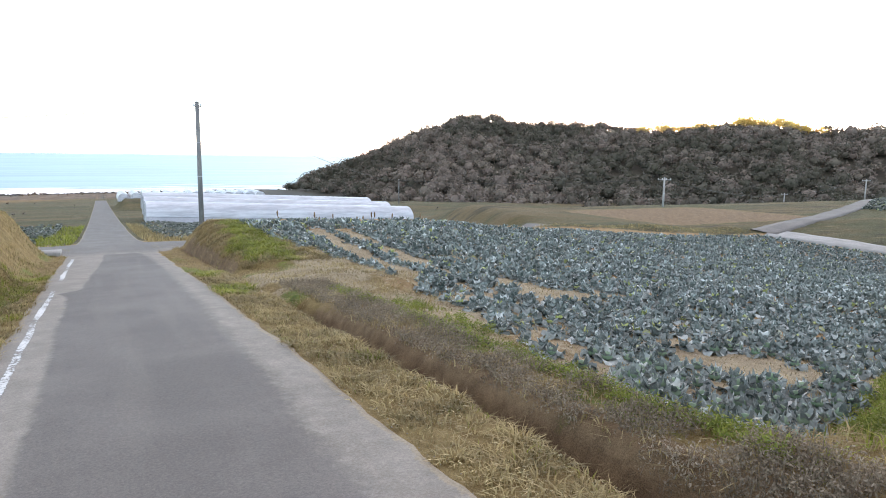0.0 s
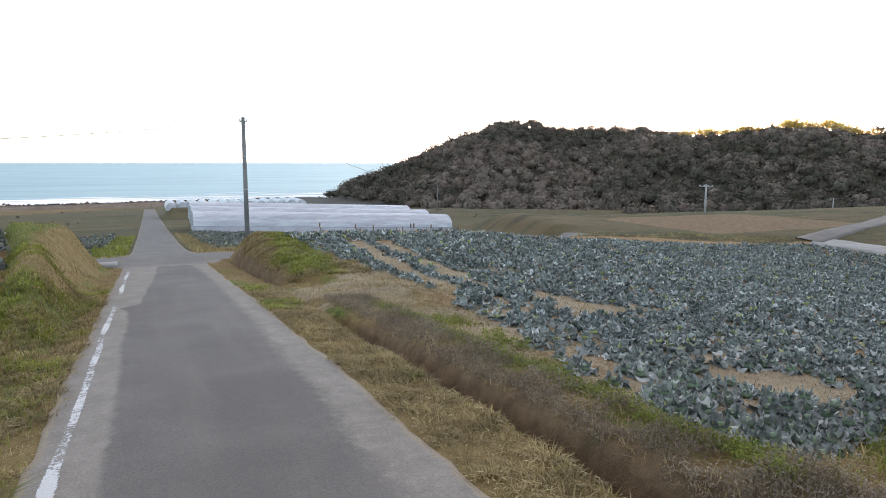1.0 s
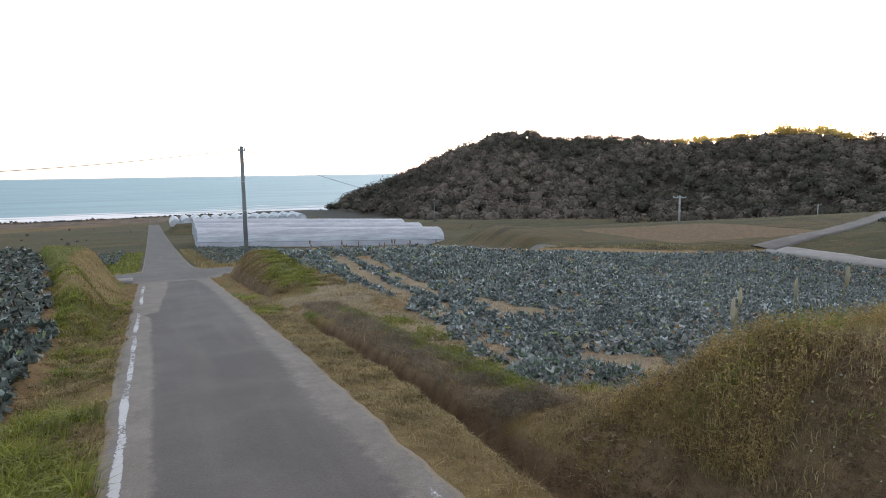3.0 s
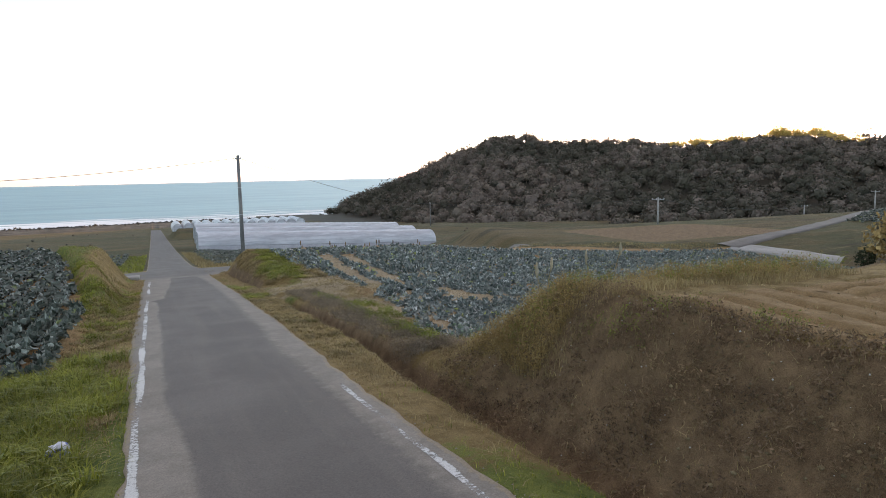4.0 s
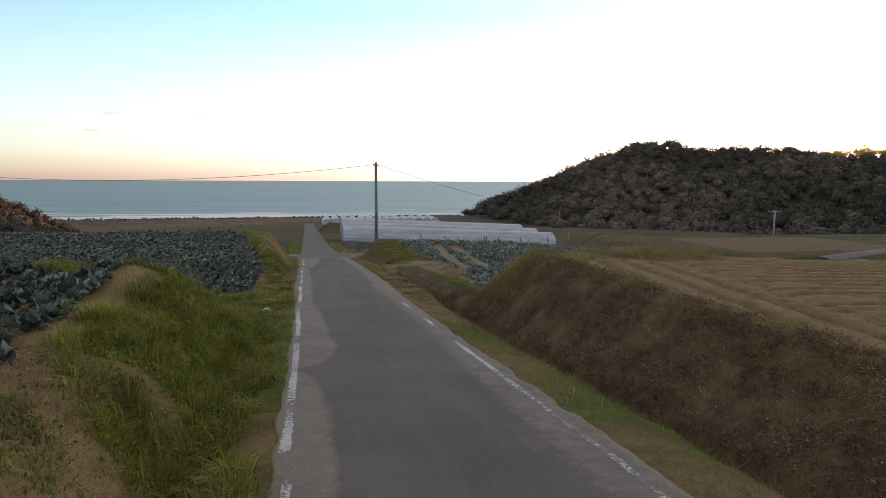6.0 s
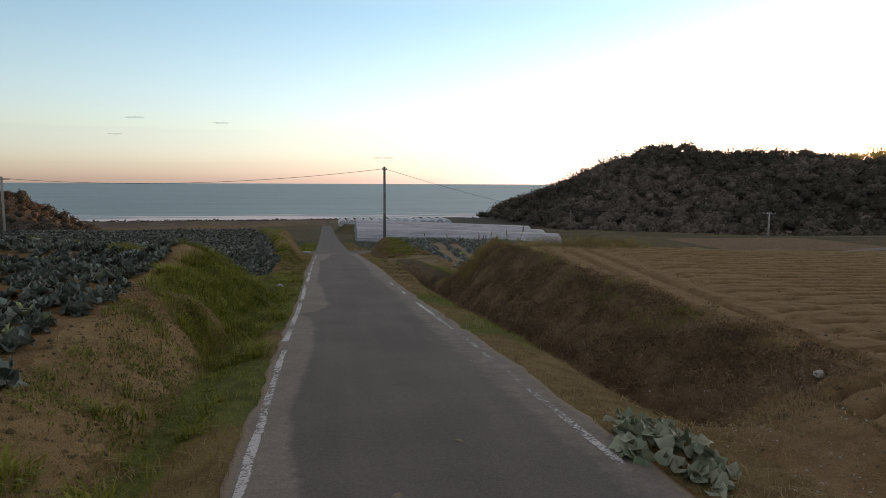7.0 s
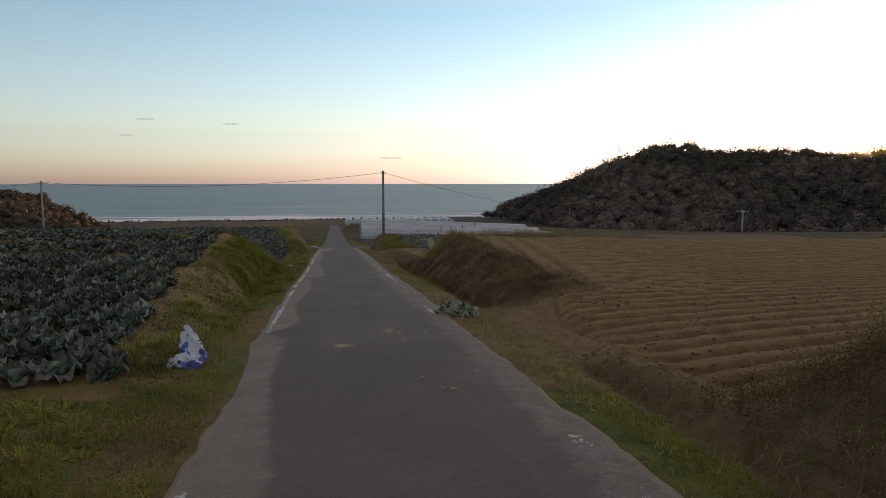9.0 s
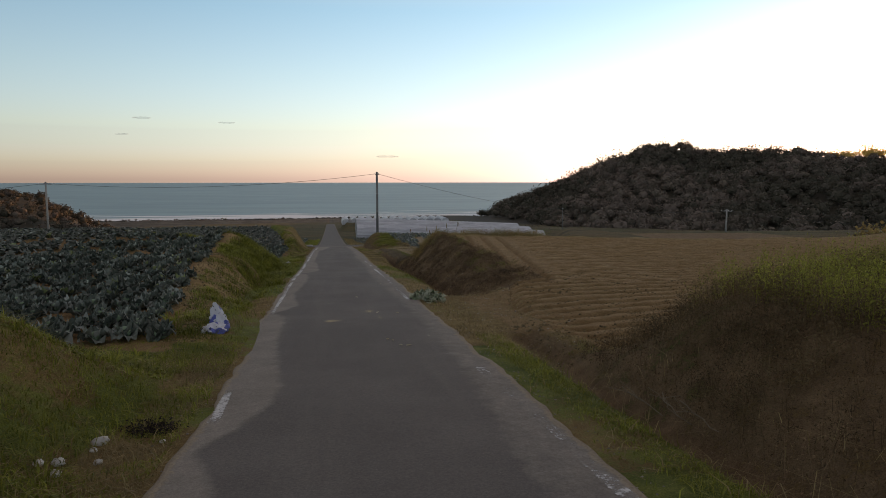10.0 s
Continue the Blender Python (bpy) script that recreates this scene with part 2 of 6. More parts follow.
M_GROUND, M_ASPHALT, M_PAINT, M_SEA, M_FILM = ground_material(), asphalt_material(), paint_material(), sea_material(), film_material()
M_SKIRT = mottled("dusty_side_film", (0.40, 0.38, 0.41), (0.50, 0.47, 0.50), (0.33, 0.31, 0.33), 0.4, 4.0, 0.4, 0.2, 0.02)
M_PAINT_HALF = paint_material("half_worn_road_paint", 0.06)
M_PAINT_LAST = paint_material("last_flakes_of_road_paint", 0.18)
M_CONCRETE = mottled("weathered_concrete", (0.25, 0.24, 0.22), (0.33, 0.315, 0.29), (0.18, 0.17, 0.155), 0.7, 9.0)
M_POLE = mottled("grey_concrete_pole", (0.14, 0.14, 0.14), (0.20, 0.20, 0.19), (0.10, 0.10, 0.10), 0.9, 14.0)
M_PALE_POLE = mottled("pale_concrete_pole", (0.27, 0.26, 0.24), (0.34, 0.32, 0.30), (0.22, 0.21, 0.20), 0.9, 14.0)
M_STEEL = mottled("galvanised_steel", (0.30, 0.31, 0.32), (0.42, 0.43, 0.44), (0.24, 0.25, 0.25), 2.0, 20.0, 0.45, 0.1, 0.002, 0.8)
M_CABLE_AND_SHADE = mottled("black_cable_and_culvert_shade", (0.02, 0.02, 0.02), (0.03, 0.03, 0.03), (0.04, 0.04, 0.04), 1.0, 10.0, 0.6)
M_PORCELAIN = mottled("white_porcelain", (0.7, 0.7, 0.68), (0.62, 0.62, 0.6), (0.75, 0.75, 0.73), 5.0, 30.0, 0.25, 0.05)
M_CABBAGE = leafy("cabbage_leaf", (0.046, 0.060, 0.047), (0.140, 0.160, 0.135), 0.5, 0.12, "island", (0.20, 0.24, 0.10), (0.26, 0.30, 0.26))
M_CABBAGE_WILTED = leafy("wilted_cabbage_leaf", (0.083, 0.108, 0.095), (0.24, 0.275, 0.255), 0.55, 0.12, "island", (0.33, 0.36, 0.12), (0.44, 0.475, 0.45))
M_CABBAGE_WILTED_ONE = leafy("wilted_cabbage_leaf_single", (0.090, 0.116, 0.104), (0.24, 0.275, 0.258), 0.55, 0.12, "object", None, (0.43, 0.45, 0.42))
M_CABBAGE_ONE = leafy("cabbage_leaf_single", (0.050, 0.066, 0.052), (0.145, 0.166, 0.14), 0.5, 0.12, "object", None, (0.25, 0.28, 0.25))
M_CABBAGE_HEAD = leafy("cabbage_head", (0.10, 0.17, 0.10), (0.15, 0.21, 0.14), 0.5, 0.0, "object")
M_GREEN_BLADE = leafy("green_grass_blade", (0.105, 0.128, 0.020), (0.29, 0.285, 0.055), 0.6, 0.3)
M_DRY_BLADE = leafy("dry_grass_blade", (0.18, 0.122, 0.052), (0.40, 0.305, 0.155), 0.7, 0.3)
M_DEAD_STALK = leafy("dead_weed_stalk", (0.100, 0.060, 0.034), (0.29, 0.185, 0.105), 0.8, 0.15)
M_WEED = leafy("green_weed_leaf", (0.10, 0.13, 0.025), (0.23, 0.24, 0.055), 0.6, 0.3)
M_RUST_WEED = leafy("brown_weed_leaf", (0.22, 0.135, 0.05), (0.38, 0.27, 0.115), 0.7, 0.3)
M_CROWN = leafy("evergreen_leaf_clump", (0.022, 0.030, 0.014), (0.060, 0.062, 0.030), 0.7, 0.2)
M_BARK = mottled("bark", (0.09, 0.07, 0.05), (0.14, 0.115, 0.09), (0.06, 0.05, 0.035), 2.0, 18.0)
M_SHORE_ROCK = mottled("wet_shore_rock", (0.035, 0.033, 0.032), (0.06, 0.055, 0.05), (0.02, 0.02, 0.02), 0.3, 3.0)
M_STONE = mottled("field_stone", (0.42, 0.40, 0.36), (0.52, 0.50, 0.46), (0.30, 0.28, 0.25), 3.0, 30.0)
M_SHRUB_LEAF = leafy("brown_shrub_leaf", (0.080, 0.055, 0.028), (0.185, 0.125, 0.066), 0.75, 0.2)
M_TALL_WEED = leafy("tall_yellow_weed_leaf", (0.15, 0.16, 0.03), (0.34, 0.33, 0.07), 0.6, 0.35)
M_TWIG = mottled("dead_branch_bark", (0.18, 0.138, 0.096), (0.24, 0.19, 0.135), (0.13, 0.10, 0.07), 8.0, 60.0)
M_GRAVEL = mottled("roadside_gravel", (0.22, 0.19, 0.15), (0.30, 0.26, 0.21), (0.16, 0.14, 0.11), 3.0, 30.0, per="island")
M_LITTER = leafy("dead_leaf_scrap", (0.30, 0.235, 0.165), (0.50, 0.43, 0.34), 0.9, 0.1)
M_GREY_WEED = leafy("grey_dead_weed", (0.125, 0.092, 0.062), (0.30, 0.235, 0.17), 0.85, 0.15)
M_BLACK_WEED = leafy("black_weed", (0.016, 0.011, 0.009), (0.050, 0.034, 0.026), 0.8, 0.05)
M_BANK_WEED = leafy("bank_weed_leaf", (0.085, 0.052, 0.032), (0.21, 0.135, 0.082), 0.8, 0.15)
M_DARK_WEED = leafy("dark_weed_leaf", (0.055, 0.034, 0.018), (0.165, 0.10, 0.048), 0.75, 0.15)


# ---- the lie of the land ----
ROAD_Y = [-60, 0, 6.7, 14.5, 22.3, 30.2, 38.0, 45.8, 53.7, 63.4, 70, 76, 82, 90, 100, 134, 160, 210, 330, 420, 470]
ROAD_Z = [3.2, 0, -0.55, -1.12, -1.62, -2.3, -2.86, -3.38, -3.98, -4.8, -5.35, -5.80, -6.35, -7.15, -7.95, -10.15, -11.6, -14.4, -20.5, -23.6, -24.6]
SEA_Z, SHORE = -24.5, 446.0


def smooth(e0, e1, v):
    t = np.clip((v - e0) / (e1 - e0), 0, 1)
    return t * t * (3 - 2 * t)


def hump(v, a, b, c, d):
    """0 before a, 1 from b to c, 0 after d."""
    return smooth(a, b, v) * (1 - smooth(c, d, v))


def bell(v, at, width):
    return np.exp(-(((v - at) / width) ** 2))


def rough_noise(x, y, size, seed=0):
    """Smooth value noise, about -1 to 1, with lumps of the given size."""
    rs = np.random.RandomState(seed)
    tab = rs.rand(256, 256) * 2 - 1
    u, v = np.asarray(x, float) / size + 1000, np.asarray(y, float) / size + 1000
    i, j = np.floor(u).astype(int), np.floor(v).astype(int)
    fu, fv = u - i, v - j
    fu, fv = fu * fu * (3 - 2 * fu), fv * fv * (3 - 2 * fv)
    g = lambda a, b: tab[a % 256, b % 256]
    return (g(i, j) * (1 - fu) + g(i + 1, j) * fu) * (1 - fv) + (g(i, j + 1) * (1 - fu) + g(i + 1, j + 1) * fu) * fv


def road_z(y):
    y = np.asarray(y, float)
    return (np.interp(y - 2.5, ROAD_Y, ROAD_Z) + np.interp(y, ROAD_Y, ROAD_Z) * 2 + np.interp(y + 2.5, ROAD_Y, ROAD_Z)) / 4


def upper_edge(y):
    """Road-side edge of the upper left cabbage terrace."""
    return np.interp(y, [10, 12, 17, 24, 29, 40], [-2.7, -2.9, -3.75, -4.4, -4.8, -5.2])


def upper_end(x):
    return 29.3 + 1.2 * np.clip(-5.0 - x, 0, 4)


def lower_edge(y):
    """Road-side edge of the lower left cabbage terrace."""
    return np.interp(y, [36, 41, 45, 49, 57, 64, 71, 75], [-3.6, -3.3, -3.1, -3.4, -4.4, -5.5, -7.0, -7.4])


def ditch_at(y):
    """Middle of the ditch along the right side of the road."""
    return 3.35 - 0.12 * smooth(38, 46, y)


ROW = 0.57     # spacing of the tilled ridges


def row_lean(u):
    """How far the ridges slant away from the road, by where they begin."""
    return 0.30 - 0.25 * smooth(12, 27, u)


def row_reach(x):
    return 20 * np.tanh((x - 4) / 20)


def row_start(x, y):
    """The y at x = 4 of the ridge that passes through (x, y)."""
    u = y - 0.2 * row_reach(x)
    for k in range(7):
        u = y - row_lean(u) * row_reach(x)
    return u


def tilled(x, y):
    b = np.interp(y, [11, 14.5, 17.8, 19.2], [3.55, 3.7, 4.6, 5.4])
    return smooth(b, b + 0.35, x) * smooth(9.3, 9.9, y - 0.28 * np.clip(x - 3.5, 0, 14)) * (1 - smooth(32.6, 34.0, y)) * (1 - smooth(40, 43, x))


def near_z(x, y):
    """Fields, banks, ditches and verges within about 90 m of the road's start, without small bumps."""
    z = road_z(y) - 0.05 * smooth(2.0, 2.6, np.abs(x))
    # right: tilled terrace, level while the road falls
    a = smooth(16.0, 18.6, y)
    m = smooth(3.45 + 0.25 * a, 4.3 + 1.2 * a, x) * hump(y, 8.4, 9.6, 34.6, 38.6)
    z = z * (1 - m) + (-1.12 - 0.035 * np.clip(x - 5.5, 0, 14)) * m
    # right: lower cabbage terrace
    yn = y - 0.38 * np.clip(x - 7, 0, 25)
    far_end = 71.5 + 38 * smooth(25, 45, x)
    m = smooth(4.4 - 1.7 * smooth(56.5, 58.5, y), 5.5 - 0.9 * smooth(56.5, 58.5, y), x) * smooth(39.2, 40.4, yn) * (1 - smooth(far_end, far_end + 2.5 + 30 * smooth(25, 45, x), y))
    z4 = -4.0 - 0.12 - (np.clip(x, 0, 46) - 6) * (0.1 - 0.0026 * np.clip(y - 46, -6, 30)) - 0.055 * np.clip(x - 16, 0, 30) * smooth(44, 62, y)
    z = z * (1 - m) + z4 * m
    # right: land at the foot of the terraces, away from the road
    m = smooth(5.5, 8, x) * smooth(37.8, 38.8, y) * (1 - smooth(39.4, 40.2, yn))
    z = z * (1 - m) + (z4 - 0.35) * m
    # right: ditch
    at = ditch_at(y)
    deep = 0.55 * hump(y, 16.8, 18.2, 49.0, 51.0) + 0.2 * hump(y, 36, 40, 47, 50) + 0.32 * hump(y, 57.5, 59, 69, 72)
    z = z - (deep + 0.15 * smooth(37, 40, y)) * bell(x, at, 0.42 - 0.25 * smooth(36, 41, y)) * (1 - smooth(72, 74, y)) - 0.22 * bell(x, 2.95, 0.28) * (1 - smooth(10.6, 11.8, y))
    # right: weedy bank at the head of the road
    m = smooth(2.8, 4.7, x) * (1 - smooth(7.0, 9.3, y - 0.2 * np.clip(x - 4, 0, 8)))
    z = z * (1 - m) + (0.42 + 0.05 * np.clip(x - 5, 0, 8)) * m
    # left: grass bank at the head of the road
    m = (1 - smooth(-4.2, -2.0, x)) * (1 - smooth(7.3, 9.6, y))
    z = z * (1 - m) + 0.45 * m
    # left: upper cabbage terrace
    e = upper_edge(y)
    wide = 1.5 + 0.9 * smooth(21, 27, y)
    spur = smooth(20, 25, y)
    mx = (1 - smooth(e, e + wide, x)) * (1 - 0.65 * spur) + 0.65 * spur * (1 - np.clip((x - e) / wide, 0, 1) ** 2)
    past = (y - upper_end(x)) / 5.0
    m = mx * smooth(8.8, 10.2, y) * (0.35 * (1 - smooth(0, 1, past)) + 0.65 * (1 - np.clip(past, 0, 1) ** 2))
    z = z * (1 - m) + (-0.70 - 0.008 * (y - 12)) * m
    # left: lower cabbage terrace with an earth bank along its edge
    e = np.minimum(lower_edge(y) + 0.9, -2.9)
    m = (1 - smooth(e - 1.2, e + 0.2, x)) * hump(y, 34.5, 37.5, 71.0, 73.6)
    z = z * (1 - m) + (-3.15 - 0.004 * (y - 36)) * m
    bank = -3.0 - 0.012 * (y - 50)
    le = lower_edge(y)
    m = smooth(le - 0.2, le + 0.5, x) * (1 - smooth(np.maximum(le + 0.7, -4.4), -2.45, x)) * hump(y, 46, 56, 69, 73.2)
    z = np.maximum(z, z * (1 - m) + (bank + 0.25) * m)
    return z


def headland(y):
    """Where the ridges turn: x of the strip's inner side."""
    return 7.6 + 0.16 * (y - 25)


def ridges(u):
    """Rounded ridges with narrow, steep furrows between them."""
    return 1.5 * smooth(0.12, 0.72, np.abs(np.sin(np.pi * u))) - 1.0 + 0.18 * np.abs(np.sin(np.pi * u))


def land(x, y):
    x, y = np.asarray(x, float), np.asarray(y, float)
    z = near_z(np.clip(x, -60, 70), y)
    off = smooth(2.1, 3.2, np.abs(x))
    away = np.maximum(np.abs(x) - 45, 0)
    z = z - 0.02 * np.minimum(away, 150) * smooth(70, 150, y)
    z = z + (0.12 * rough_noise(x, y, 0.8, 6) + 0.19 * rough_noise(x, y, 1.7, 7)) * smooth(2.4, 3.2, -x) * hump(y, 20, 24, 36, 38.5) * (x > upper_edge(y) - 9)
    z = z + (0.09 * rough_noise(x, y, 0.9, 8) + 0.08 * rough_noise(x, y, 2.0, 16)) * smooth(2.0, 2.8, -x) * (1 - smooth(9.0, 10.5, y))
    z = z + off * (0.05 * rough_noise(x, y, 0.9, 1) + 0.03 * rough_noise(x, y, 0.35, 2) + 0.25 * rough_noise(x, y, 22, 3) * smooth(84, 120, y) + 0.10 * rough_noise(x, y, 3, 5) * smooth(4, 6, np.abs(x)) * (1 - tilled(x, y)) * (1 - smooth(40, 44, x) * (y > 55) * (y < 110))) * (1 - 0.9 * tilled(x, y))
    # furrows of the tilled terrace: along it, and a headland strip that runs with the road
    t = tilled(x, y)
    head = (1 - smooth(-0.3, 0.3, x - headland(y))) * smooth(17.6, 18.6, y)
    rim = bell(x, np.interp(y, [9, 14.5, 17.8], [3.45, 3.55, 4.5]), 0.2) * hump(y, 9.2, 9.8, 17, 18) + bell(y - 0.28 * np.clip(x - 3.5, 0, 14), 9.5, 0.25) * smooth(3.4, 3.8, x)
    z = z + 0.04 * rim - 0.6 * smooth(8, 16, x) * (1 - smooth(30, 40, x)) * hump(y, 73.5, 75, 81, 84) + t * 0.135 * (1 + 0.06 * rough_noise(x, y, 1.5, 14)) * ((1 - head) * ridges(row_start(x, y) / ROW) + 0.6 * head * ridges((x - 0.15 * y) / 0.8))
    # lumps of the dark bank, and the gully at the foot of the grass slope
    z = z + (0.06 * rough_noise(x, y, 0.42, 23) + 0.11 * rough_noise(x, y, 1.2, 24)) * hump(x, 3.5, 4.0, 5.0, 5.8) * hump(y, 17.6, 19, 35, 38)
    z = z - 0.30 * bell(x, -2.75, 0.38) * hump(y, 20, 23, 27, 30) + 0.42 * bell(y, 30, 2.3) * hump(x, -5.8, -4.6, -3.1, -2.3)
    # the ground under the road lies below it
    z = z - 0.10 * (1 - smooth(1.15, 1.45, np.abs(x)))
    # the ground falls to the right under the large greenhouses; a low bank carries the small ones
    z = z - 0.053 * np.clip(x - 5, 0, 40) * smooth(95, 125, y) * (1 - smooth(185, 215, y)) + 2.6 * hump(x, 2.4, 5, 42, 50) * hump(y, 188, 203, 224, 240)
    out = y - SHORE - 0.05 * x + 6 * rough_noise(x, y, 40, 9)
    z = np.where(out > 0, np.minimum(z, SEA_Z - 0.02 * out), np.maximum(z, SEA_Z + 0.1 + 0.03 * np.minimum(-out, 30)))
    return z


def mesh_of(name, verts, faces, mat, smooth_shade=False):
    """A mesh from arrays: faces all with the same number of corners."""
    verts, faces = np.asarray(verts, np.float32), np.asarray(faces, np.int32)
    me = bpy.data.meshes.new(name)
    me.vertices.add(len(verts))
    me.vertices.foreach_set("co", verts.ravel())
    me.loops.add(faces.size)
    me.loops.foreach_set("vertex_index", faces.ravel())
    me.polygons.add(len(faces))
    me.polygons.foreach_set("loop_start", np.arange(0, faces.size, faces.shape[1], dtype=np.int32))
    if smooth_shade:
        me.polygons.foreach_set("use_smooth", np.ones(len(faces), bool))
    me.materials.append(mat)
    me.update(calc_edges=True)
    me.validate()
    return me


def grid_mesh(name, X, Y, Z, mat, attrs=None):
    ny, nx = X.shape
    i = (np.arange(ny - 1)[:, None] * nx + np.arange(nx - 1)[None]).ravel()
    me = mesh_of(name, np.stack([X, Y, Z], -1).reshape(-1, 3), np.stack([i, i + 1, i + 1 + nx, i + nx], 1), mat, True)
    for k, v in (attrs or {}).items():
        me.attributes.new(k, "FLOAT", "POINT").data.foreach_set("value", np.asarray(v, np.float32).ravel())
    return me


def spaced(*runs):
    return np.concatenate([np.arange(a, b, s) for a, b, s in runs] + [[runs[-1][1]]])


def zones(x, y):
    """What covers the ground, as weights; dark also carries the shade of the ditch."""
    ax = np.abs(x)
    n1, n2 = rough_noise(x, y, 1.7, 11), rough_noise(x, y, 5.0, 12)
    left, right = x < 0, x > 0
    near = y < 76
    green = np.zeros(np.shape(x))
    # left verge and slopes
    green = np.where(left & near, 0.62 + 0.35 * n1 + 0.25 * n2, green)
    green = np.where(left & near & (ax < 2.9), 0.58 + 0.45 * n1, green)
    green = np.where(left & near & (ax < 2.25), 0.30 + 0.5 * n1, green)
    green = np.where(left & (y > 12) & (y < 24.5) & (x < -2.8), 0.10 + 0.45 * n1, green)
    green = np.where(left & (y > 24.5) & (y < 38), 1.15 + 0.3 * n1 - 0.75 * bell(y, upper_end(x) - 0.2, 1.1) * smooth(3.2, 4.2, ax), green)
    green = np.where(left & (y < 10), np.where(x < -2.3, 0.72, 0.35) + 0.4 * n1, green)
    green = np.where(left & (y > 40) & near & (x > -7.5), 0.80 - 0.5 * smooth(-3.1, -2.0, x) + 0.25 * n2 - (0.75 * smooth(-4.9, -3.7, x) - 0.45 * smooth(-3.1, -2.7, x)) * hump(y, 51, 56, 70, 74) + 0.3 * n1, green)
    # right verge
    green = np.where(right & near, 0.32 + 0.45 * n1 + 0.2 * n2, green)
    green = np.where(right & (ax < 2.6) & (y < 10.8), 0.6 + 0.4 * n1, green)
    green = np.where(right & (ax < 3.3) & (y > 36) & (y < 58), 0.14 + 0.35 * n1 + 0.2 * n2, green)
    green = np.where(right & (ax < 4.2) & (y > 9.8) & (y < 17.5), 0.02 + 0.4 * n1, green)
    green = np.where(right & (ax > 4.4) & (y > 39) & (y < 58), 0.22 + 0.6 * n1, green)
    green = np.where(right & (ax > 2.4) & (y > 58) & (y < 73), 1.1 * bell(x, 4.7 + 0.10 * (y - 59), 0.9) + 0.3 * n1, green)
    green = np.where(right & (ax > 3.8) & (y > 29) & (y < 39.5), 0.0 + 0.3 * n1, green)
    soil = tilled(x, y) * 0.95 + 0.9 * smooth(2.6, 3.3, x) * hump(y, 10.0, 11.5, 16.5, 18.0)
    soil = np.maximum(soil, 0.8 * hump(x, 3.6, 4.2, 5.6, 6.2) * hump(y, 9.5, 11, 18, 20))
    soil = np.where(right & (y > 41.5) & (y < 73.5), np.maximum(soil, smooth(6.0, 7.2, x) * 0.8), soil)
    soil = np.where(left & (x < upper_edge(y)) & (y > 10) & (y < upper_end(x)), 0.85, soil)
    soil = np.where(left & (x < lower_edge(y)) & (y > 41) & (y < 71), 0.85, soil)
    broad = np.interp(y, [10, 13, 17, 20, 22.5, 24, 26, 29], [0.6, 0.6, 0.95, 1.3, 1.2, 0.1, 0.4, 0.7])
    sandy = np.where(left, (0.75 + 0.55 * n1) * smooth(-0.3, -0.1, x - upper_edge(y)) * (1 - smooth(broad - 0.35, broad + 0.2, x - upper_edge(y))) * hump(y, 10.2, 10.8, 29, 30.5), 0)
    green = green * (1 - 0.8 * np.clip(sandy, 0, 1))
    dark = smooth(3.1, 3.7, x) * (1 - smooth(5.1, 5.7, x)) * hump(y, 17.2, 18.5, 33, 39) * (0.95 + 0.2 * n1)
    # dark earth; along the ditch its deep shade is put into the colour too
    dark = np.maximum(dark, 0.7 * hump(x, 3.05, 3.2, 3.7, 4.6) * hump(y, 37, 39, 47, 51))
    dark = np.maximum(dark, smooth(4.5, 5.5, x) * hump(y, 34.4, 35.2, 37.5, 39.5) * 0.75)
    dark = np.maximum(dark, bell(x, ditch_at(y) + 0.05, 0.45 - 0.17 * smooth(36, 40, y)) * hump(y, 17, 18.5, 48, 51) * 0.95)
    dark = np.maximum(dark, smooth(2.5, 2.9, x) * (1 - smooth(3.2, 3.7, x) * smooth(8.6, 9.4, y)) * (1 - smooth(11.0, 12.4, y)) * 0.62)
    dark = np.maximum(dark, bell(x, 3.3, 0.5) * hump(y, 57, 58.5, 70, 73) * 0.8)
    pale = hump(x, 2.3, 2.8, 5.6, 7.6) * hump(y, 50.5, 52, 55.2, 57.5) * (0.7 + 0.6 * rough_noise(x, y * 2.2, 1.3, 22))
    pale = np.maximum(pale, (0.8 + 0.5 * rough_noise(x, y, 2.2, 21)) * hump(x, 4.6, 5.4, 12.0, 19.0) * hump(y, 41.0, 42.5, 64, 70))
    pale = np.maximum(pale, 0.5 * bell(ax, 2.08, 0.10) * (0.7 + 0.6 * n1) * smooth(16, 20, y))
    pale = np.maximum(pale, bell(x, upper_edge(y) + 0.25, 0.35) * hump(y, 10.3, 11, 17, 21) * (0.15 + 0.35 * n1))
    off_edge = y - 40.35 - 0.39 * np.clip(x - 6.6, 0, 25)
    beside = smooth(6.4, 7.4, x) * (1 - smooth(28, 32, x))
    green = np.where((x > 6) & (off_edge > -0.9) & (off_edge < 0.2), 0.8 + 0.3 * n1, green)
    dark = np.maximum(dark, bell(off_edge, -1.15, 0.3) * beside * 0.7)
    pale = np.maximum(pale, bell(off_edge, -1.95, 0.45) * beside * (0.75 + 0.3 * n1))
    dark = np.maximum(dark, hump(x, 43, 47, 64, 70) * hump(y, 77, 80, 92, 98) * 0.95)
    far = np.maximum(np.where(x > 14, smooth(71.8, 74.5, y), smooth(82, 86, y)), smooth(52, 56, x) * smooth(20, 40, y)) * 0.95 * (1 - hump(x, 43, 47, 64, 70) * hump(y, 77, 80, 92, 98))
    sand = smooth(SHORE - 95, SHORE - 80, y) * 1.1
    return {"green": green, "soil": soil, "dark": dark, "pale": pale, "far": far, "sand": sand, "sandy": sandy}


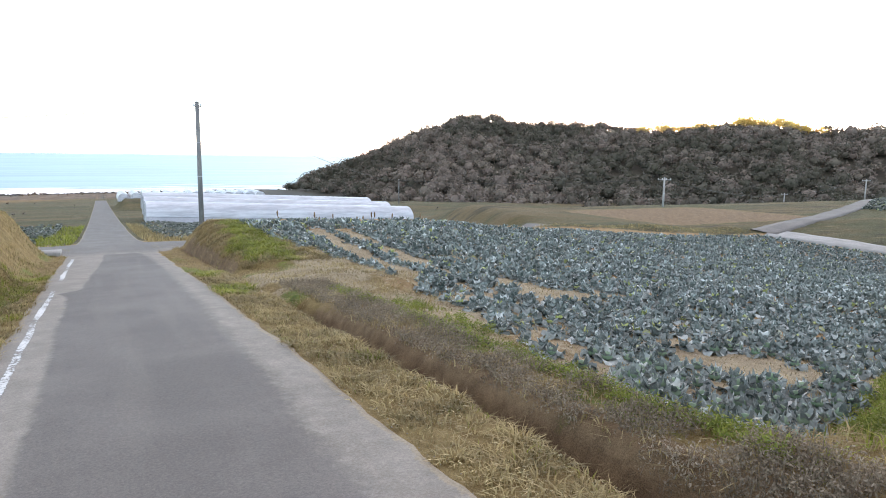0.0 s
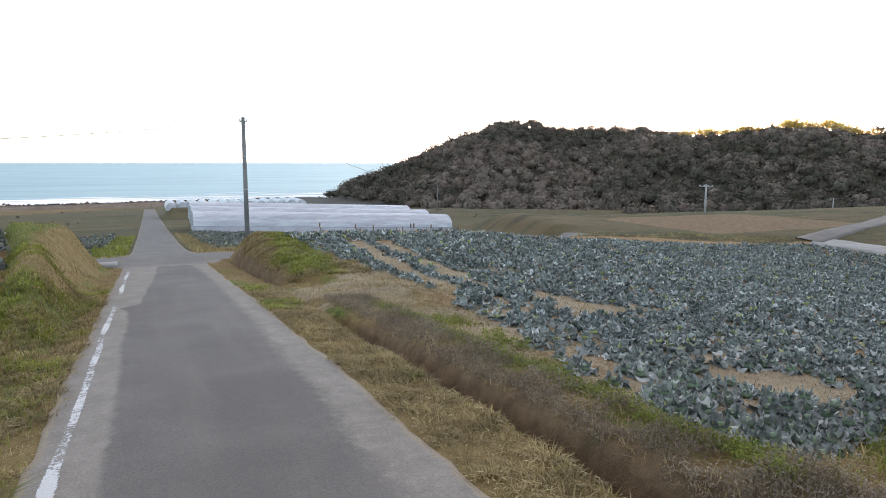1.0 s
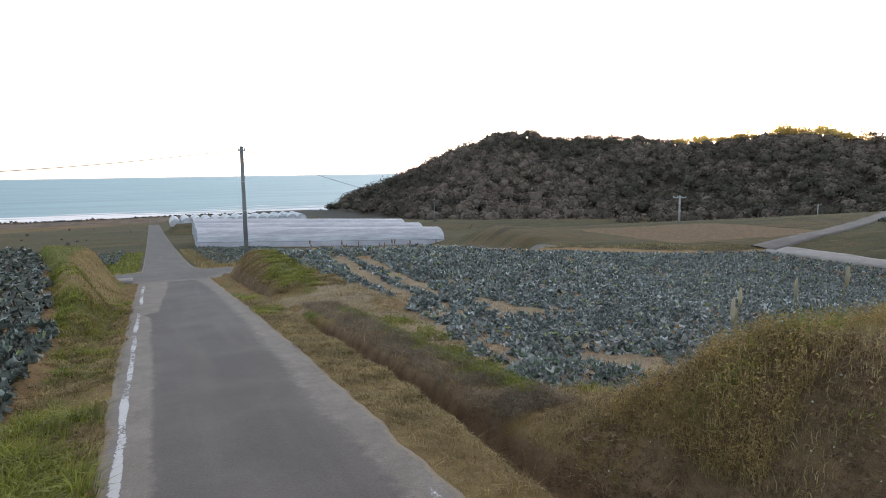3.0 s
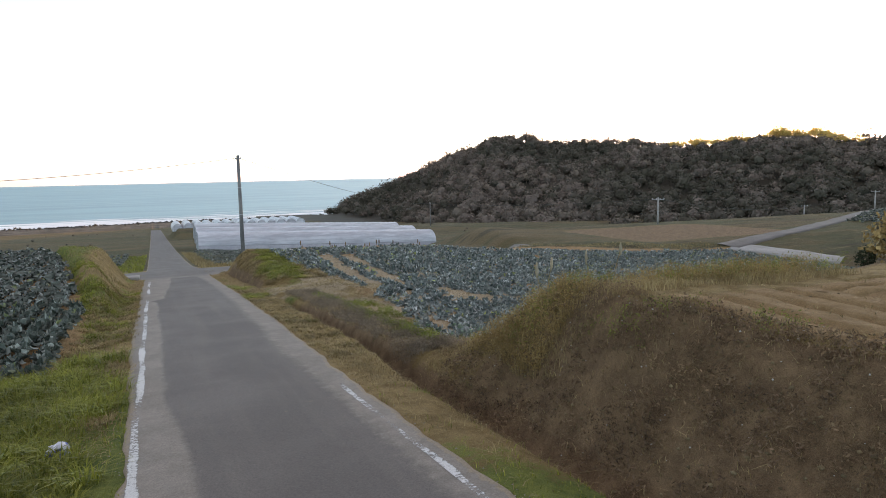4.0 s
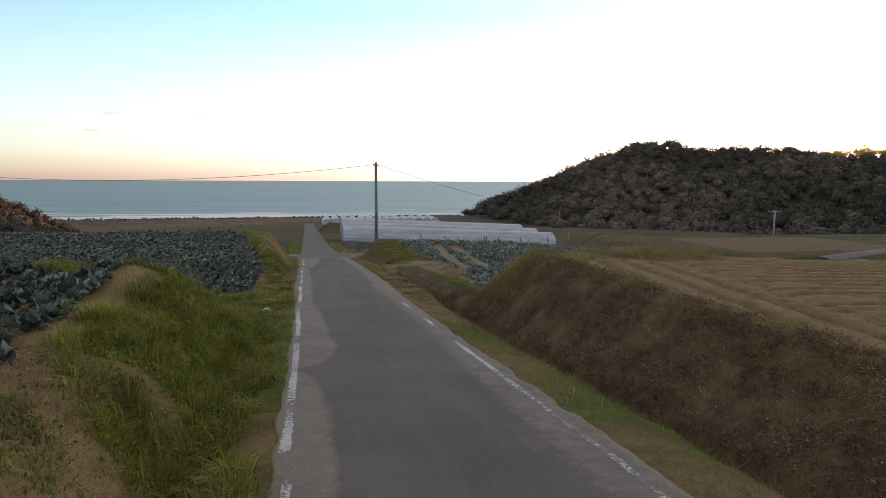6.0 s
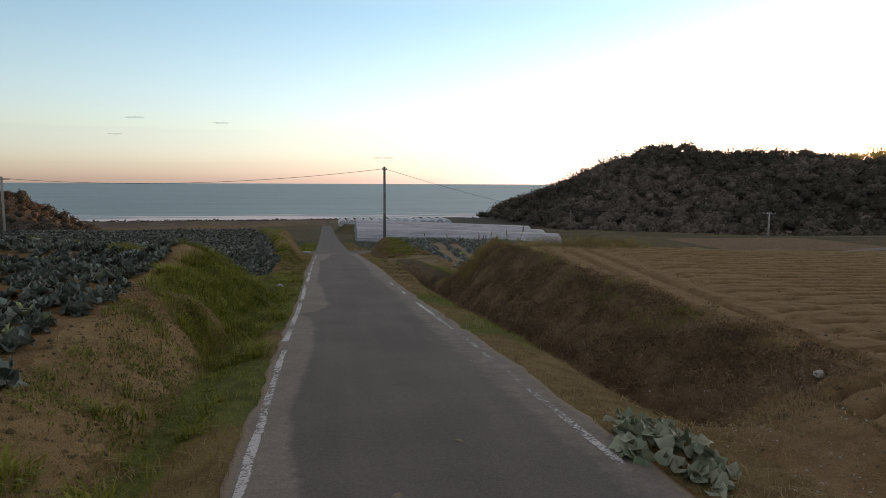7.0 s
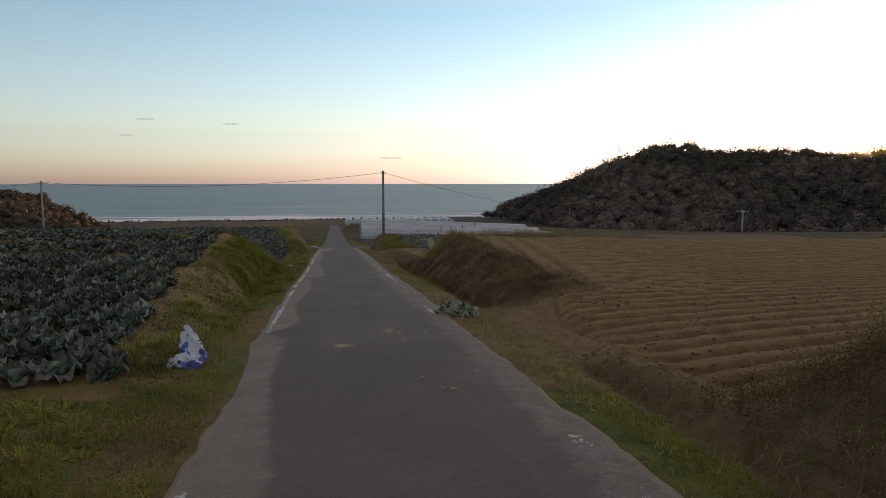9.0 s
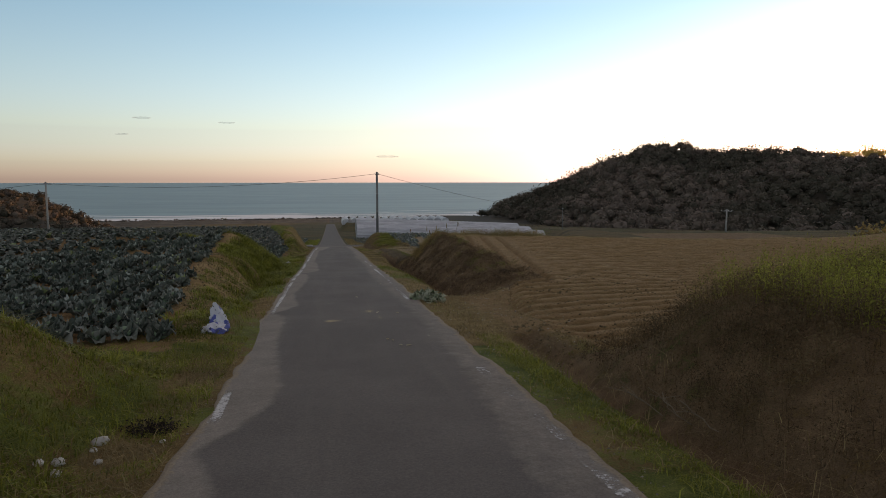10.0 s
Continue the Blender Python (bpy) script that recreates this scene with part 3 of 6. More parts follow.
gx = spaced((-2600, -600, 200), (-600, -120, 20), (-120, -40, 4), (-40, -10, 1.0), (-10, 2.8, 0.2), (2.8, 4.0, 0.07), (4.0, 10, 0.2), (10, 16, 0.4), (16, 66, 0.9), (66, 130, 3), (130, 600, 20), (600, 2600, 200))
gy = spaced((-300, -60, 20), (-60, -6, 1.5), (-6, 0, 0.3), (0, 44, 0.18), (44, 86, 0.35), (86, 170, 1.5), (170, 480, 5), (480, 800, 40))
GX, GY = np.meshgrid(gx, gy)
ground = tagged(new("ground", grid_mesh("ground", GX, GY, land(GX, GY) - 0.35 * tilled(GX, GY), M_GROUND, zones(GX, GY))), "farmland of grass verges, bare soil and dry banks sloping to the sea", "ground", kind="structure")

# tilled beds: ridges that run across the terrace, and a headland strip of ridges along the lane
def tilled_bed(X, Y, label):
    t = tilled(X, Y)
    fine = 0.014 * rough_noise(X, Y, 0.2, 17) + 0.012 * rough_noise(X, Y, 0.4, 18)
    return tagged(new("tilled_soil", grid_mesh("tilled_soil", X, Y, land(X, Y) + fine * t + 0.006 - 0.2 * (t < 0.03), M_GROUND, zones(X, Y))), label, "soil", kind="structure")


ru = np.arange(9.0, 36.0, ROW / 10)
rs_ = np.linspace(0, 1, 170) ** 1.6
RU, RS = np.meshgrid(ru, rs_, indexing="ij")
start = np.where(RU < 18.4, np.interp(RU, [10.6, 14.5, 18.0, 18.8], [3.5, 3.65, 4.6, 5.2]), np.maximum(headland(RU + 0.8) - 0.5, 5.2))
BX = start + (42 - start) * RS
tilled_bed(BX, RU + row_lean(RU) * row_reach(BX), "brown tilled soil in straight parallel ridges")
HY, HX = np.meshgrid(np.arange(17.4, 34.2, 0.35), np.arange(5.0, 9.9, 0.075), indexing="ij")
tilled_bed(HX, HY, "tilled headland strip with ridges along the lane")

# sea, to the horizon
wx, wy = spaced((-4200, -500, 300), (-500, 500, 25), (500, 4200, 300)), spaced((415, 620, 6), (620, 1200, 40), (1200, 4900, 200))
WX, WY = np.meshgrid(wx, wy)
surf = 1 - smooth(0, 150, WY - SHORE - 0.05 * WX)
water = tagged(new("water", grid_mesh("water", WX, WY, 0 * WX + SEA_Z, M_SEA, {"surf": surf})), "calm teal sea with low surf along the beach", "sea", kind="structure")


def edge_left(y):
    return -1.75 - 0.17 * smooth(34, 44, y) - 0.2 * bell(y, 12.2, 1.3) - 0.04 * rough_noise(y, 0 * y, 1.1, 31) - 0.03 * rough_noise(y, 0 * y, 0.4, 32) - 0.02 * rough_noise(y, 0 * y, 0.22, 35) + 0.14 * (1 - smooth(9.4, 11.0, y))


def edge_right(y):
    return 1.88 - 0.08 * (1 - smooth(34, 44, y)) - 0.08 * (1 - smooth(5, 7.5, y)) + 0.04 * rough_noise(y, 0 * y, 1.0, 33) + 0.035 * rough_noise(y, 0 * y, 0.35, 34) + 0.02 * rough_noise(y, 0 * y, 0.2, 36) 


# main road: a strip with worn, paler margins
ys = spaced((-45, -4, 1.0), (-4, 40, 0.14), (40, 72, 0.25), (72, 330, 2.0))
fr = np.concatenate([[-1.015], np.linspace(-1, -0.2, 33), [0.0], np.linspace(0.2, 1, 33), [1.015]])
RY, RF = np.meshgrid(ys, fr, indexing="ij")
RX = np.where(RF < 0, -RF * edge_left(RY), RF * edge_right(RY))
RZ = road_z(RY) + 0.025 - 0.015 * (np.abs(RF)) ** 4 - np.where(np.abs(RF) > 1.01, 0.06, 0)
DARK_LEFT = ((-8, -1.1), (4.6, -1.15), (5.5, -1.5), (6.0, -1.25), (6.8, -1.0), (7.8, -0.94), (9, -1.1), (11, -1.25), (13.8, -1.3), (14.5, -1.65), (14.9, -1.4), (15.8, -1.13), (16.8, -1.25), (18.5, -1.33), (22.5, -1.15), (24.5, -1.14), (26.4, -1.27), (27.1, -1.6), (27.5, -1.2), (28.3, -0.92), (29.2, -0.80), (31, -0.95), (34, -1.02), (37, -1.25), (41, -1.2), (46, -1.24), (53.3, -1.28), (54.0, -1.5), (54.6, -1.0), (57, -0.9), (61, -0.7), (66, -0.5), (70, -0.4), (73, -0.5), (78, -2.2), (330, -2.2))
DARK_RIGHT = ((-8, 1.0), (4.4, 1.04), (6, 1.14), (9, 1.30), (12, 1.33), (16, 1.30), (18, 1.22), (21.5, 1.05), (24.5, 1.10), (28, 1.18), (34, 1.26), (39, 1.16), (41, 1.14), (44, 1.22), (50, 1.28), (60, 1.3), (67, 1.2), (71, 0.9), (75, 0.9), (80, 2.2), (330, 2.2))
dark_l = np.interp(RY, *np.array(DARK_LEFT).T) + 0.03 * rough_noise(RY, 0 * RY, 2.2, 41) + 0.02 * rough_noise(RY, 0 * RY, 0.4, 43)
dark_r = np.interp(RY, *np.array(DARK_RIGHT).T) + 0.04 * rough_noise(RY, 0 * RY, 2.6, 42) + 0.02 * rough_noise(RY, 0 * RY, 0.4, 44)
old = np.where(RX < 0, smooth(-0.16, 0.14, dark_l - RX), 0.72 * smooth(-0.30, 0.26, RX - dark_r)) * (0.84 + 0.16 * smooth(20, 38, RY))
mud = sum(h * bell(RX, x, rx) * bell(RY, y, ry) for x, y, rx, ry, h in ((-0.38, 12.9, 0.13, 0.2, 1.0), (0.46, 14.2, 0.14, 0.35, 0.7), (0.62, 13.2, 0.07, 0.45, 0.5), (-0.13, 25.0, 0.12, 0.22, 0.95), (-0.11, 27.2, 0.11, 0.25, 0.75), (-0.1, 17.3, 0.10, 0.3, 0.55), (0.9, 22.6, 0.2, 0.6, 0.4)))
edge = np.clip(1 - np.minimum(RX - edge_left(RY), edge_right(RY) - RX) / 0.16, 0, 1)
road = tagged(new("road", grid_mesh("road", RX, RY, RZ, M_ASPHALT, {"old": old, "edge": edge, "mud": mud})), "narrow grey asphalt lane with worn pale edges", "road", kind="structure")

# crossing lane with rounded corners
cx = spaced((-60, -10, 2), (-10, 12, 0.25), (12, 30, 1.0))
cf = np.linspace(0, 1, 9)
CX, CF = np.meshgrid(cx, cf)
near = 74.6 - 6.5 * np.exp(-np.maximum(np.abs(CX) - 1.7, 0) / 1.5)
CY = near + (80.2 + 2.5 * np.exp(-np.maximum(np.abs(CX) - 1.7, 0) / 1.2) - near) * CF
CZ = road_z(CY) + 0.045 + np.where(CX > 9, land(CX, CY) + 0.08 - road_z(CY), 0) * smooth(9, 16, CX) - np.where((CF < 0.01) | (CF > 0.99), 0.10, 0)
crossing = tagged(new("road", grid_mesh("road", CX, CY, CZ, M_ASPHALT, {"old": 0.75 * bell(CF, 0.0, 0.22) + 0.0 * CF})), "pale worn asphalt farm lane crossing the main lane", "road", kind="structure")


def stripe(name, x0, half, y0, y1, label, mat=M_PAINT):
    yy = spaced((y0, y1, 0.3))
    SY, SF = np.meshgrid(yy, np.array([-1.3, -0.8, 0, 0.8, 1.3]), indexing="ij")
    SX = x0 + SF * (half + 0.02 * rough_noise(SY, SF, 0.5, 51)) + 0.02 * rough_noise(SY, 0 * SY, 2.0, 52)
    return tagged(new(name, grid_mesh(name, SX, SY, road_z(SY) + 0.030 - 0.015 * (SX / np.where(SX < 0, edge_left(SY), edge_right(SY))) ** 4, mat, {"rim": np.maximum(np.abs(SF) > 1, (SY < y0 + 0.05) | (SY > y1 - 0.05))})), label, "road marking", kind="structure")


stripe("edge_line", -1.62, 0.045, 14.2, 22.2, "flaking white edge line on grey asphalt", M_PAINT_HALF)
stripe("edge_line", -1.64, 0.055, 22.9, 55.0, "flaking white edge line on grey asphalt")
stripe("edge_line", -1.62, 0.06, 57.5, 67.5, "flaking white edge line on grey asphalt")
stripe("edge_line", -1.49, 0.05, 6.2, 7.7, "last flakes of a white edge line on grey asphalt", M_PAINT_HALF)
stripe("edge_line", 1.56, 0.07, 3.6, 8.4, "last flakes of a white edge line on grey asphalt", M_PAINT_LAST)
stripe("edge_line", 1.55, 0.048, 16.0, 36.5, "flaking white edge line on grey asphalt", M_PAINT_HALF)


# ---- small tools for things ----
def part(name, me, parent=None, label="", place=None):
    """One mesh object, under a thing where one is given."""
    ob = new(name, me)
    if parent is not None:
        ob.parent = parent
    if place is not None:
        ob.matrix_basis = place
    if label:
        ob["label"] = label
    return ob


def anchor(name, place, label, category, group="", kind=""):
    """The Empty at the base of a thing."""
    ob = new(name)
    ob.empty_display_size = 0.1
    ob.matrix_basis = place
    return tagged(ob, label, category, group, kind)


def joined(pieces):
    """Verts and quads of several (verts, quads) put together."""
    vs, fs, n = [], [], 0
    for v, f in pieces:
        vs.append(v)
        fs.append(np.asarray(f) + n)
        n += len(v)
    return np.concatenate(vs), np.concatenate(fs)


def turned(a):
    c, s = np.cos(a), np.sin(a)
    return np.array([[c, -s, 0], [s, c, 0], [0, 0, 1.0]])


def rod(p, q, r0, r1, sides=8):
    """A tapered round bar from p to q with closed ends."""
    p, q = np.asarray(p, float), np.asarray(q, float)
    w = (q - p) / np.linalg.norm(q - p)
    a = np.cross(w, (0, 0, 1.0) if abs(w[2]) < 0.9 else (1.0, 0, 0))
    a /= np.linalg.norm(a)
    b = np.cross(w, a)
    t = np.arange(sides) * 2 * np.pi / sides
    ring = np.cos(t)[:, None] * a + np.sin(t)[:, None] * b
    v = np.concatenate([p + ring * r0, q + ring * r1, p + ring * r0 * 0.02, q + ring * r1 * 0.02])
    i, j = np.arange(sides), (np.arange(sides) + 1) % sides
    f = [np.stack([i, j, j + sides, i + sides], 1), np.stack([j, i, i + 2 * sides, j + 2 * sides], 1), np.stack([i + sides, j + sides, j + 3 * sides, i + 3 * sides], 1)]
    return v, np.concatenate(f)


def tube(points, r, sides=5):
    """A round bar along a line of points."""
    pts = np.asarray(points, float)
    t = np.arange(sides) * 2 * np.pi / sides
    vs = []
    for k, p in enumerate(pts):
        w = pts[min(k + 1, len(pts) - 1)] - pts[max(k - 1, 0)]
        w /= np.linalg.norm(w)
        a = np.cross(w, (0, 0, 1.0) if abs(w[2]) < 0.95 else (1.0, 0, 0))
        a /= np.linalg.norm(a)
        vs.append(p + r * (np.cos(t)[:, None] * a + np.sin(t)[:, None] * np.cross(w, a)))
    i, j = np.arange(sides), (np.arange(sides) + 1) % sides
    f = [np.stack([i, j, j + sides, i + sides], 1) + k * sides for k in range(len(pts) - 1)]
    return np.concatenate(vs), np.concatenate(f)


def slab(sx, sy, sz, bevel=0.02):
    """A box on z = 0 with chamfered upright edges and top."""
    x, y, b = sx / 2, sy / 2, bevel
    ring = np.array([(-x + b, -y), (x - b, -y), (x, -y + b), (x, y - b), (x - b, y), (-x + b, y), (-x, y - b), (-x, -y + b)])
    v = np.concatenate([np.c_[ring, np.zeros(8)], np.c_[ring, np.full(8, sz - b)], np.c_[ring * (1 - b / max(x, y)), np.full(8, sz)], np.c_[ring * 0.01, np.full(8, sz)]])
    i, j = np.arange(8), (np.arange(8) + 1) % 8
    return v, np.concatenate([np.stack([i, j, j + 8, i + 8], 1) + 8 * k for k in range(3)])


def ball(n, m):
    """A round grid of quads: unit sphere."""
    a, b = np.meshgrid(np.arange(n) * 2 * np.pi / n, np.linspace(0.03, np.pi - 0.03, m + 1))
    v = np.stack([np.cos(a) * np.sin(b), np.sin(a) * np.sin(b), np.cos(b)], -1).reshape(-1, 3)
    f = [(k * n + i, (k + 1) * n + i, (k + 1) * n + (i + 1) % n, k * n + (i + 1) % n) for k in range(m) for i in range(n)]
    return v, np.array(f)


def lumpy(v, size, amount, seed):
    return v * (1 + amount * (rough_noise(v[:, 0] * 3 + v[:, 2] * 2, v[:, 1] * 3 - v[:, 2], size, seed)))[:, None]


def scattered(protos, which, P, turn, scale, tilt=None):
    """Copies of prototype (verts, quads) at places P, joined into one pair of arrays. Also each copy's number, per vertex."""
    vs, fs, ids, n = [], [], [], 0
    for k, (v, f) in enumerate(protos):
        sel = np.nonzero(which == k)[0]
        if not len(sel):
            continue
        c, s = np.cos(turn[sel])[:, None], np.sin(turn[sel])[:, None]
        sc = scale[sel] if scale.ndim == 2 else np.repeat(scale[sel][:, None], 3, 1)
        x, y, z = v[None, :, 0] * sc[:, :1], v[None, :, 1] * sc[:, 1:2], v[None, :, 2] * sc[:, 2:]
        X, Y = c * x - s * y, s * x + c * y
        if tilt is not None:
            z = z + X * tilt[sel, :1] + Y * tilt[sel, 1:]
        vs.append((np.stack([X, Y, z], -1) + P[sel][:, None]).reshape(-1, 3))
        fs.append((f[None] + (np.arange(len(sel)) * len(v))[:, None, None]).reshape(-1, f.shape[1]) + n)
        ids.append(np.repeat(sel, len(v)))
        n += len(sel) * len(v)
    return np.concatenate(vs), np.concatenate(fs), np.concatenate(ids)


# ---- wooded hills ----
RIDGE_A = [8, 13.7, 15.4, 17.8, 19.8, 22.7, 25.2, 27.6, 29.0, 31.7, 32.9, 35.2, 40.3, 45.5, 49.2, 51.9, 54.5, 58, 66, 80]
RIDGE_Z = [-44, -33, -20, -15, -9, 2.5, 12, 17.2, 20.7, 20.4, 15.6, 15.2, 16.4, 15.2, 14.8, 17.6, 16.4, 11.5, 15, 17]


def main_hill(a, d):
    """Ground of the wooded headland, by bearing and distance from (0, 33)."""
    top = np.interp(a, RIDGE_A, RIDGE_Z)
    foot = 212 + 170 * (1 - smooth(12, 27, a))
    crest = np.interp(a, [8, 30, 60, 80], [460, 464, 432, 430])
    up = smooth(0, 1, (d - foot) / (crest - foot)) * 0.6 + 0.4 * np.clip((d - foot) / (crest - foot), 0, 1)
    z = -21 + (top + 21) * up
    back = np.clip((d - crest) / 120, 0, 1)
    return z - 30 * back * back + 1.6 * rough_noise(a * 6, d, 38, 61) * np.clip(up * 3, 0, 1)


def left_hill(a, d):
    """Ground of the lower hill left of the bay, by bearing and distance from (0, 0)."""
    top = np.interp(a, [-60, -40, -30, -24, -22, -20.6, -18.8, -17.2, -14], [8, 6, 1, -4.2, -6.0, -11, -16.5, -20.5, -26])
    up = smooth(0, 1, (d - 175) / 125)
    return -17 + (top + 17) * up - 20 * np.clip((d - 310) / 120, 0, 1) - 6 * (1 - smooth(165, 200, d))


def hill_mesh(name, fn, centre, a0, a1, d0, d1, label):
    A, D = np.meshgrid(np.linspace(a0, a1, 90), np.linspace(d0, d1, 60))
    X, Y = centre[0] + D * np.sin(np.radians(A)), centre[1] + D * np.cos(np.radians(A))
    return tagged(new(name, grid_mesh(name, X, Y, fn(A, D), mottled(name + "_floor", (0.035, 0.030, 0.020), (0.055, 0.045, 0.030), (0.025, 0.026, 0.016), 0.05, 0.6))), label, "hill", kind="structure")


hill_mesh("hill_north", main_hill, (0, 33), 8, 84, 195, 640, "steep wooded headland beside the sea")
hill_mesh("hill_west", left_hill, (0, 0), -62, -14, 160, 430, "low brown wooded hill beside the bay")


def crown_proto(seed, clumps=95, airy=False):
    """A tree: a short trunk with limbs, a billowing inner mass and many small leaf clumps over and through its outer part."""
    rs = np.random.RandomState(seed)
    lobes = rs.randn(9, 3)
    lobes[:, 2] = np.abs(lobes[:, 2])
    lobes /= np.linalg.norm(lobes, axis=1)[:, None]
    puff = lambda w: 0.62 + 0.48 * np.max(np.clip(w @ lobes.T, 0, 1) ** 6, axis=1)
    v, f = ball(7, 5)
    core = v * (puff(v) * (0.2 if airy else 0.66) + 0.05 * rs.randn(len(v)))[:, None]
    n = rs.randn(clumps, 3)
    n[:, 2] = np.abs(n[:, 2]) * 0.9 - 0.3
    n /= np.linalg.norm(n, axis=1)[:, None]
    at = n * (puff(n) * ((0.45 + 0.75 * rs.rand(clumps)) if airy else (0.66 + 0.44 * rs.rand(clumps) ** 0.9)))[:, None]
    m = n + (0.85 if airy else 0.75) * rs.randn(clumps, 3)
    a = np.cross(m, rs.randn(clumps, 3))
    a /= np.linalg.norm(a, axis=1)[:, None]
    b = np.cross(m, a)
    b /= np.linalg.norm(b, axis=1)[:, None]
    s = (0.055 + 0.075 * rs.rand(clumps) if airy else 0.08 + 0.11 * rs.rand(clumps))[:, None]
    q = np.stack([at + a * s, at + b * s * 0.7, at - a * s * 0.9, at - b * s * 0.8], 1).reshape(-1, 3)
    leaves = (q, np.arange(len(q)).reshape(-1, 4))
    v, f = joined([(core, f), leaves])
    v = v * (1, 1, 0.85) + (0, 0, 0.9)
    limbs = [rod((0, 0, -0.35), (0.05, 0.03, 0.7), 0.08, 0.05, 3)]
    if airy:
        limbs += [rod((0.03, 0.02, 0.3), (0.45, -0.2, 1.1), 0.04, 0.015, 3), rod((0.03, 0.02, 0.4), (-0.4, 0.3, 1.2), 0.04, 0.015, 3), rod((0.03, 0.02, 0.5), (0.0, -0.1, 1.5), 0.04, 0.015, 3)]
    return joined([(v, f)] + limbs)


def wood_material(name, glow, share):
    """Leaves of the wood; glow and share set the colour and strength of the light let through."""
    n = Nodes(name, 0.75)
    tone = n.attr("tone")
    col = n.mix(n.ramp(tone, 0.15, 0.8), (0.070, 0.062, 0.046), (0.170, 0.128, 0.106))
    col = n.mix(n.ramp(tone, 0.82, 0.99), col, (0.205, 0.165, 0.128))
    col = n.mix(n.math("MULTIPLY", n.ramp(n.noise(0.35, 4, 0.7), 0.45, 0.7), 0.35), col, (0.10, 0.088, 0.06))
    h = n.put("ShaderNodeHueSaturation")
    n.wire(n.math("ADD", n.math("MULTIPLY", n.put("ShaderNodeNewGeometry").outputs["Random Per Island"], 0.5), 0.75), h.inputs["Value"])
    n.wire(col, h.inputs["Color"])
    n.colour(h.outputs[0])
    t = n.put("ShaderNodeBsdfTranslucent")
    n.wire(n.mix(0.75, h.outputs[0], glow), t.inputs["Color"])
    s = n.put("ShaderNodeMixShader")
    s.inputs[0].default_value = share
    n.wire(n.b.outputs[0], s.inputs[1])
    n.wire(t.outputs[0], s.inputs[2])
    n.wire(s.outputs[0], n.t.nodes["Material Output"].inputs["Surface"])
    return n.m


M_WOOD = wood_material("mixed_woodland_leaves", (0.09, 0.07, 0.035), 0.12)
# second copy of the leaves, with the low sun's gold put into the colour
M_CREST_GLOW = wood_material("gold_lit_crest_leaves", (0.95, 0.72, 0.22), 0.75)
CROWNS = [crown_proto(70 + k) for k in range(8)] + [crown_proto(90 + k, 170, True) for k in range(4)]


def woodland(name, P, size, tone, label, seed, airy=False, thin=True):
    rs = np.random.RandomState(seed)
    n = len(P)
    sc = np.stack([size, size, size * (0.8 + 0.5 * rs.rand(n))], 1)
    v, f, ids = scattered(CROWNS, rs.randint(8, 12, n) if airy else rs.randint(0, 8, n), P, rs.rand(n) * 6.28, sc)
    me = mesh_of(name, v, f, M_CREST_GLOW if airy and thin else M_WOOD, True)
    me.attributes.new("tone", "FLOAT", "POINT").data.foreach_set("value", tone[ids].astype(np.float32))
    return tagged(new(name, me), label, "trees", kind="stuff")


rs = np.random.RandomState(5)
n = 3100
A = rs.uniform(14.0, 69, n)
D = np.sqrt(rs.uniform(205 ** 2, 476 ** 2, n))
foot = 214 + 170 * (1 - smooth(12, 27, A))
crest = np.interp(A, [8, 30, 60, 80], [460, 464, 432, 430])
keep = (D > foot) & ~((A > 41) & (A < 58) & (D > crest - 38)) & (D < crest - 6) & (rough_noise(A, D, 9, 77) > -0.9)
A, D = A[keep], D[keep]
# a closer row of trees along the crest
A2 = np.sort(rs.uniform(14.2, 66, 420))
D2 = np.interp(A2, [8, 30, 60, 80], [460, 464, 432, 430]) + rs.uniform(-26, 7, 420)
P = np.stack([D2 * np.sin(np.radians(A2)), 33 + D2 * np.cos(np.radians(A2)), main_hill(A2, D2)], 1)
tall = (2.2 + 3.6 * rs.rand(420) ** 1.5) * np.where(A2 > 15.5, 1, 0.6)
P[:, 2] -= 0.70 * tall - 1.5
tone = rs.uniform(0.2, 0.75, 420)
# trees towards the sun take the leaves that have its glow coloured in
thin = (A2 > 42.5) & (A2 < 57)
woodland("woodland", P[thin], tall[thin], tone[thin], "open-crowned crest trees with the low sun's gold put into their leaves", 63, True)
woodland("woodland", P[~thin], tall[~thin], tone[~thin], "open-crowned trees along the crest of the headland", 61, True, False)
P = np.stack([D * np.sin(np.radians(A)), 33 + D * np.cos(np.radians(A)), main_hill(A, D)], 1)
size = rs.uniform(2.2, 4.6, len(A)) * np.where(A > 15.5, 1, 0.6)
P[:, 2] -= 0.62 * size - 0.9
under = 620
A3 = rs.uniform(14.5, 66, under)
D3 = np.interp(A3, [8, 30, 60, 80], [460, 464, 432, 430]) + rs.uniform(-42, 6, under)
woodland("woodland", np.stack([D3 * np.sin(np.radians(A3)), 33 + D3 * np.cos(np.radians(A3)), main_hill(A3, D3) - 0.9], 1), rs.uniform(1.1, 2.3, under), rs.uniform(0.1, 0.6, under), "low dense undergrowth below the crest trees", 62)
tone = np.clip(0.45 + 0.5 * rough_noise(P[:, 0], P[:, 1], 34, 78) + 0.22 * rs.randn(len(A)), 0, 1) * np.where(A > 40, 1, 0.9)
woodland("woodland", P, size, tone, "dense mixed woodland of dark evergreens and bare brown trees", 6)
A = rs.uniform(-52, -15.5, 900)
D = np.sqrt(rs.uniform(178 ** 2, 325 ** 2, 900))
P = np.stack([D * np.sin(np.radians(A)), D * np.cos(np.radians(A)), left_hill(A, D) - 0.4], 1)
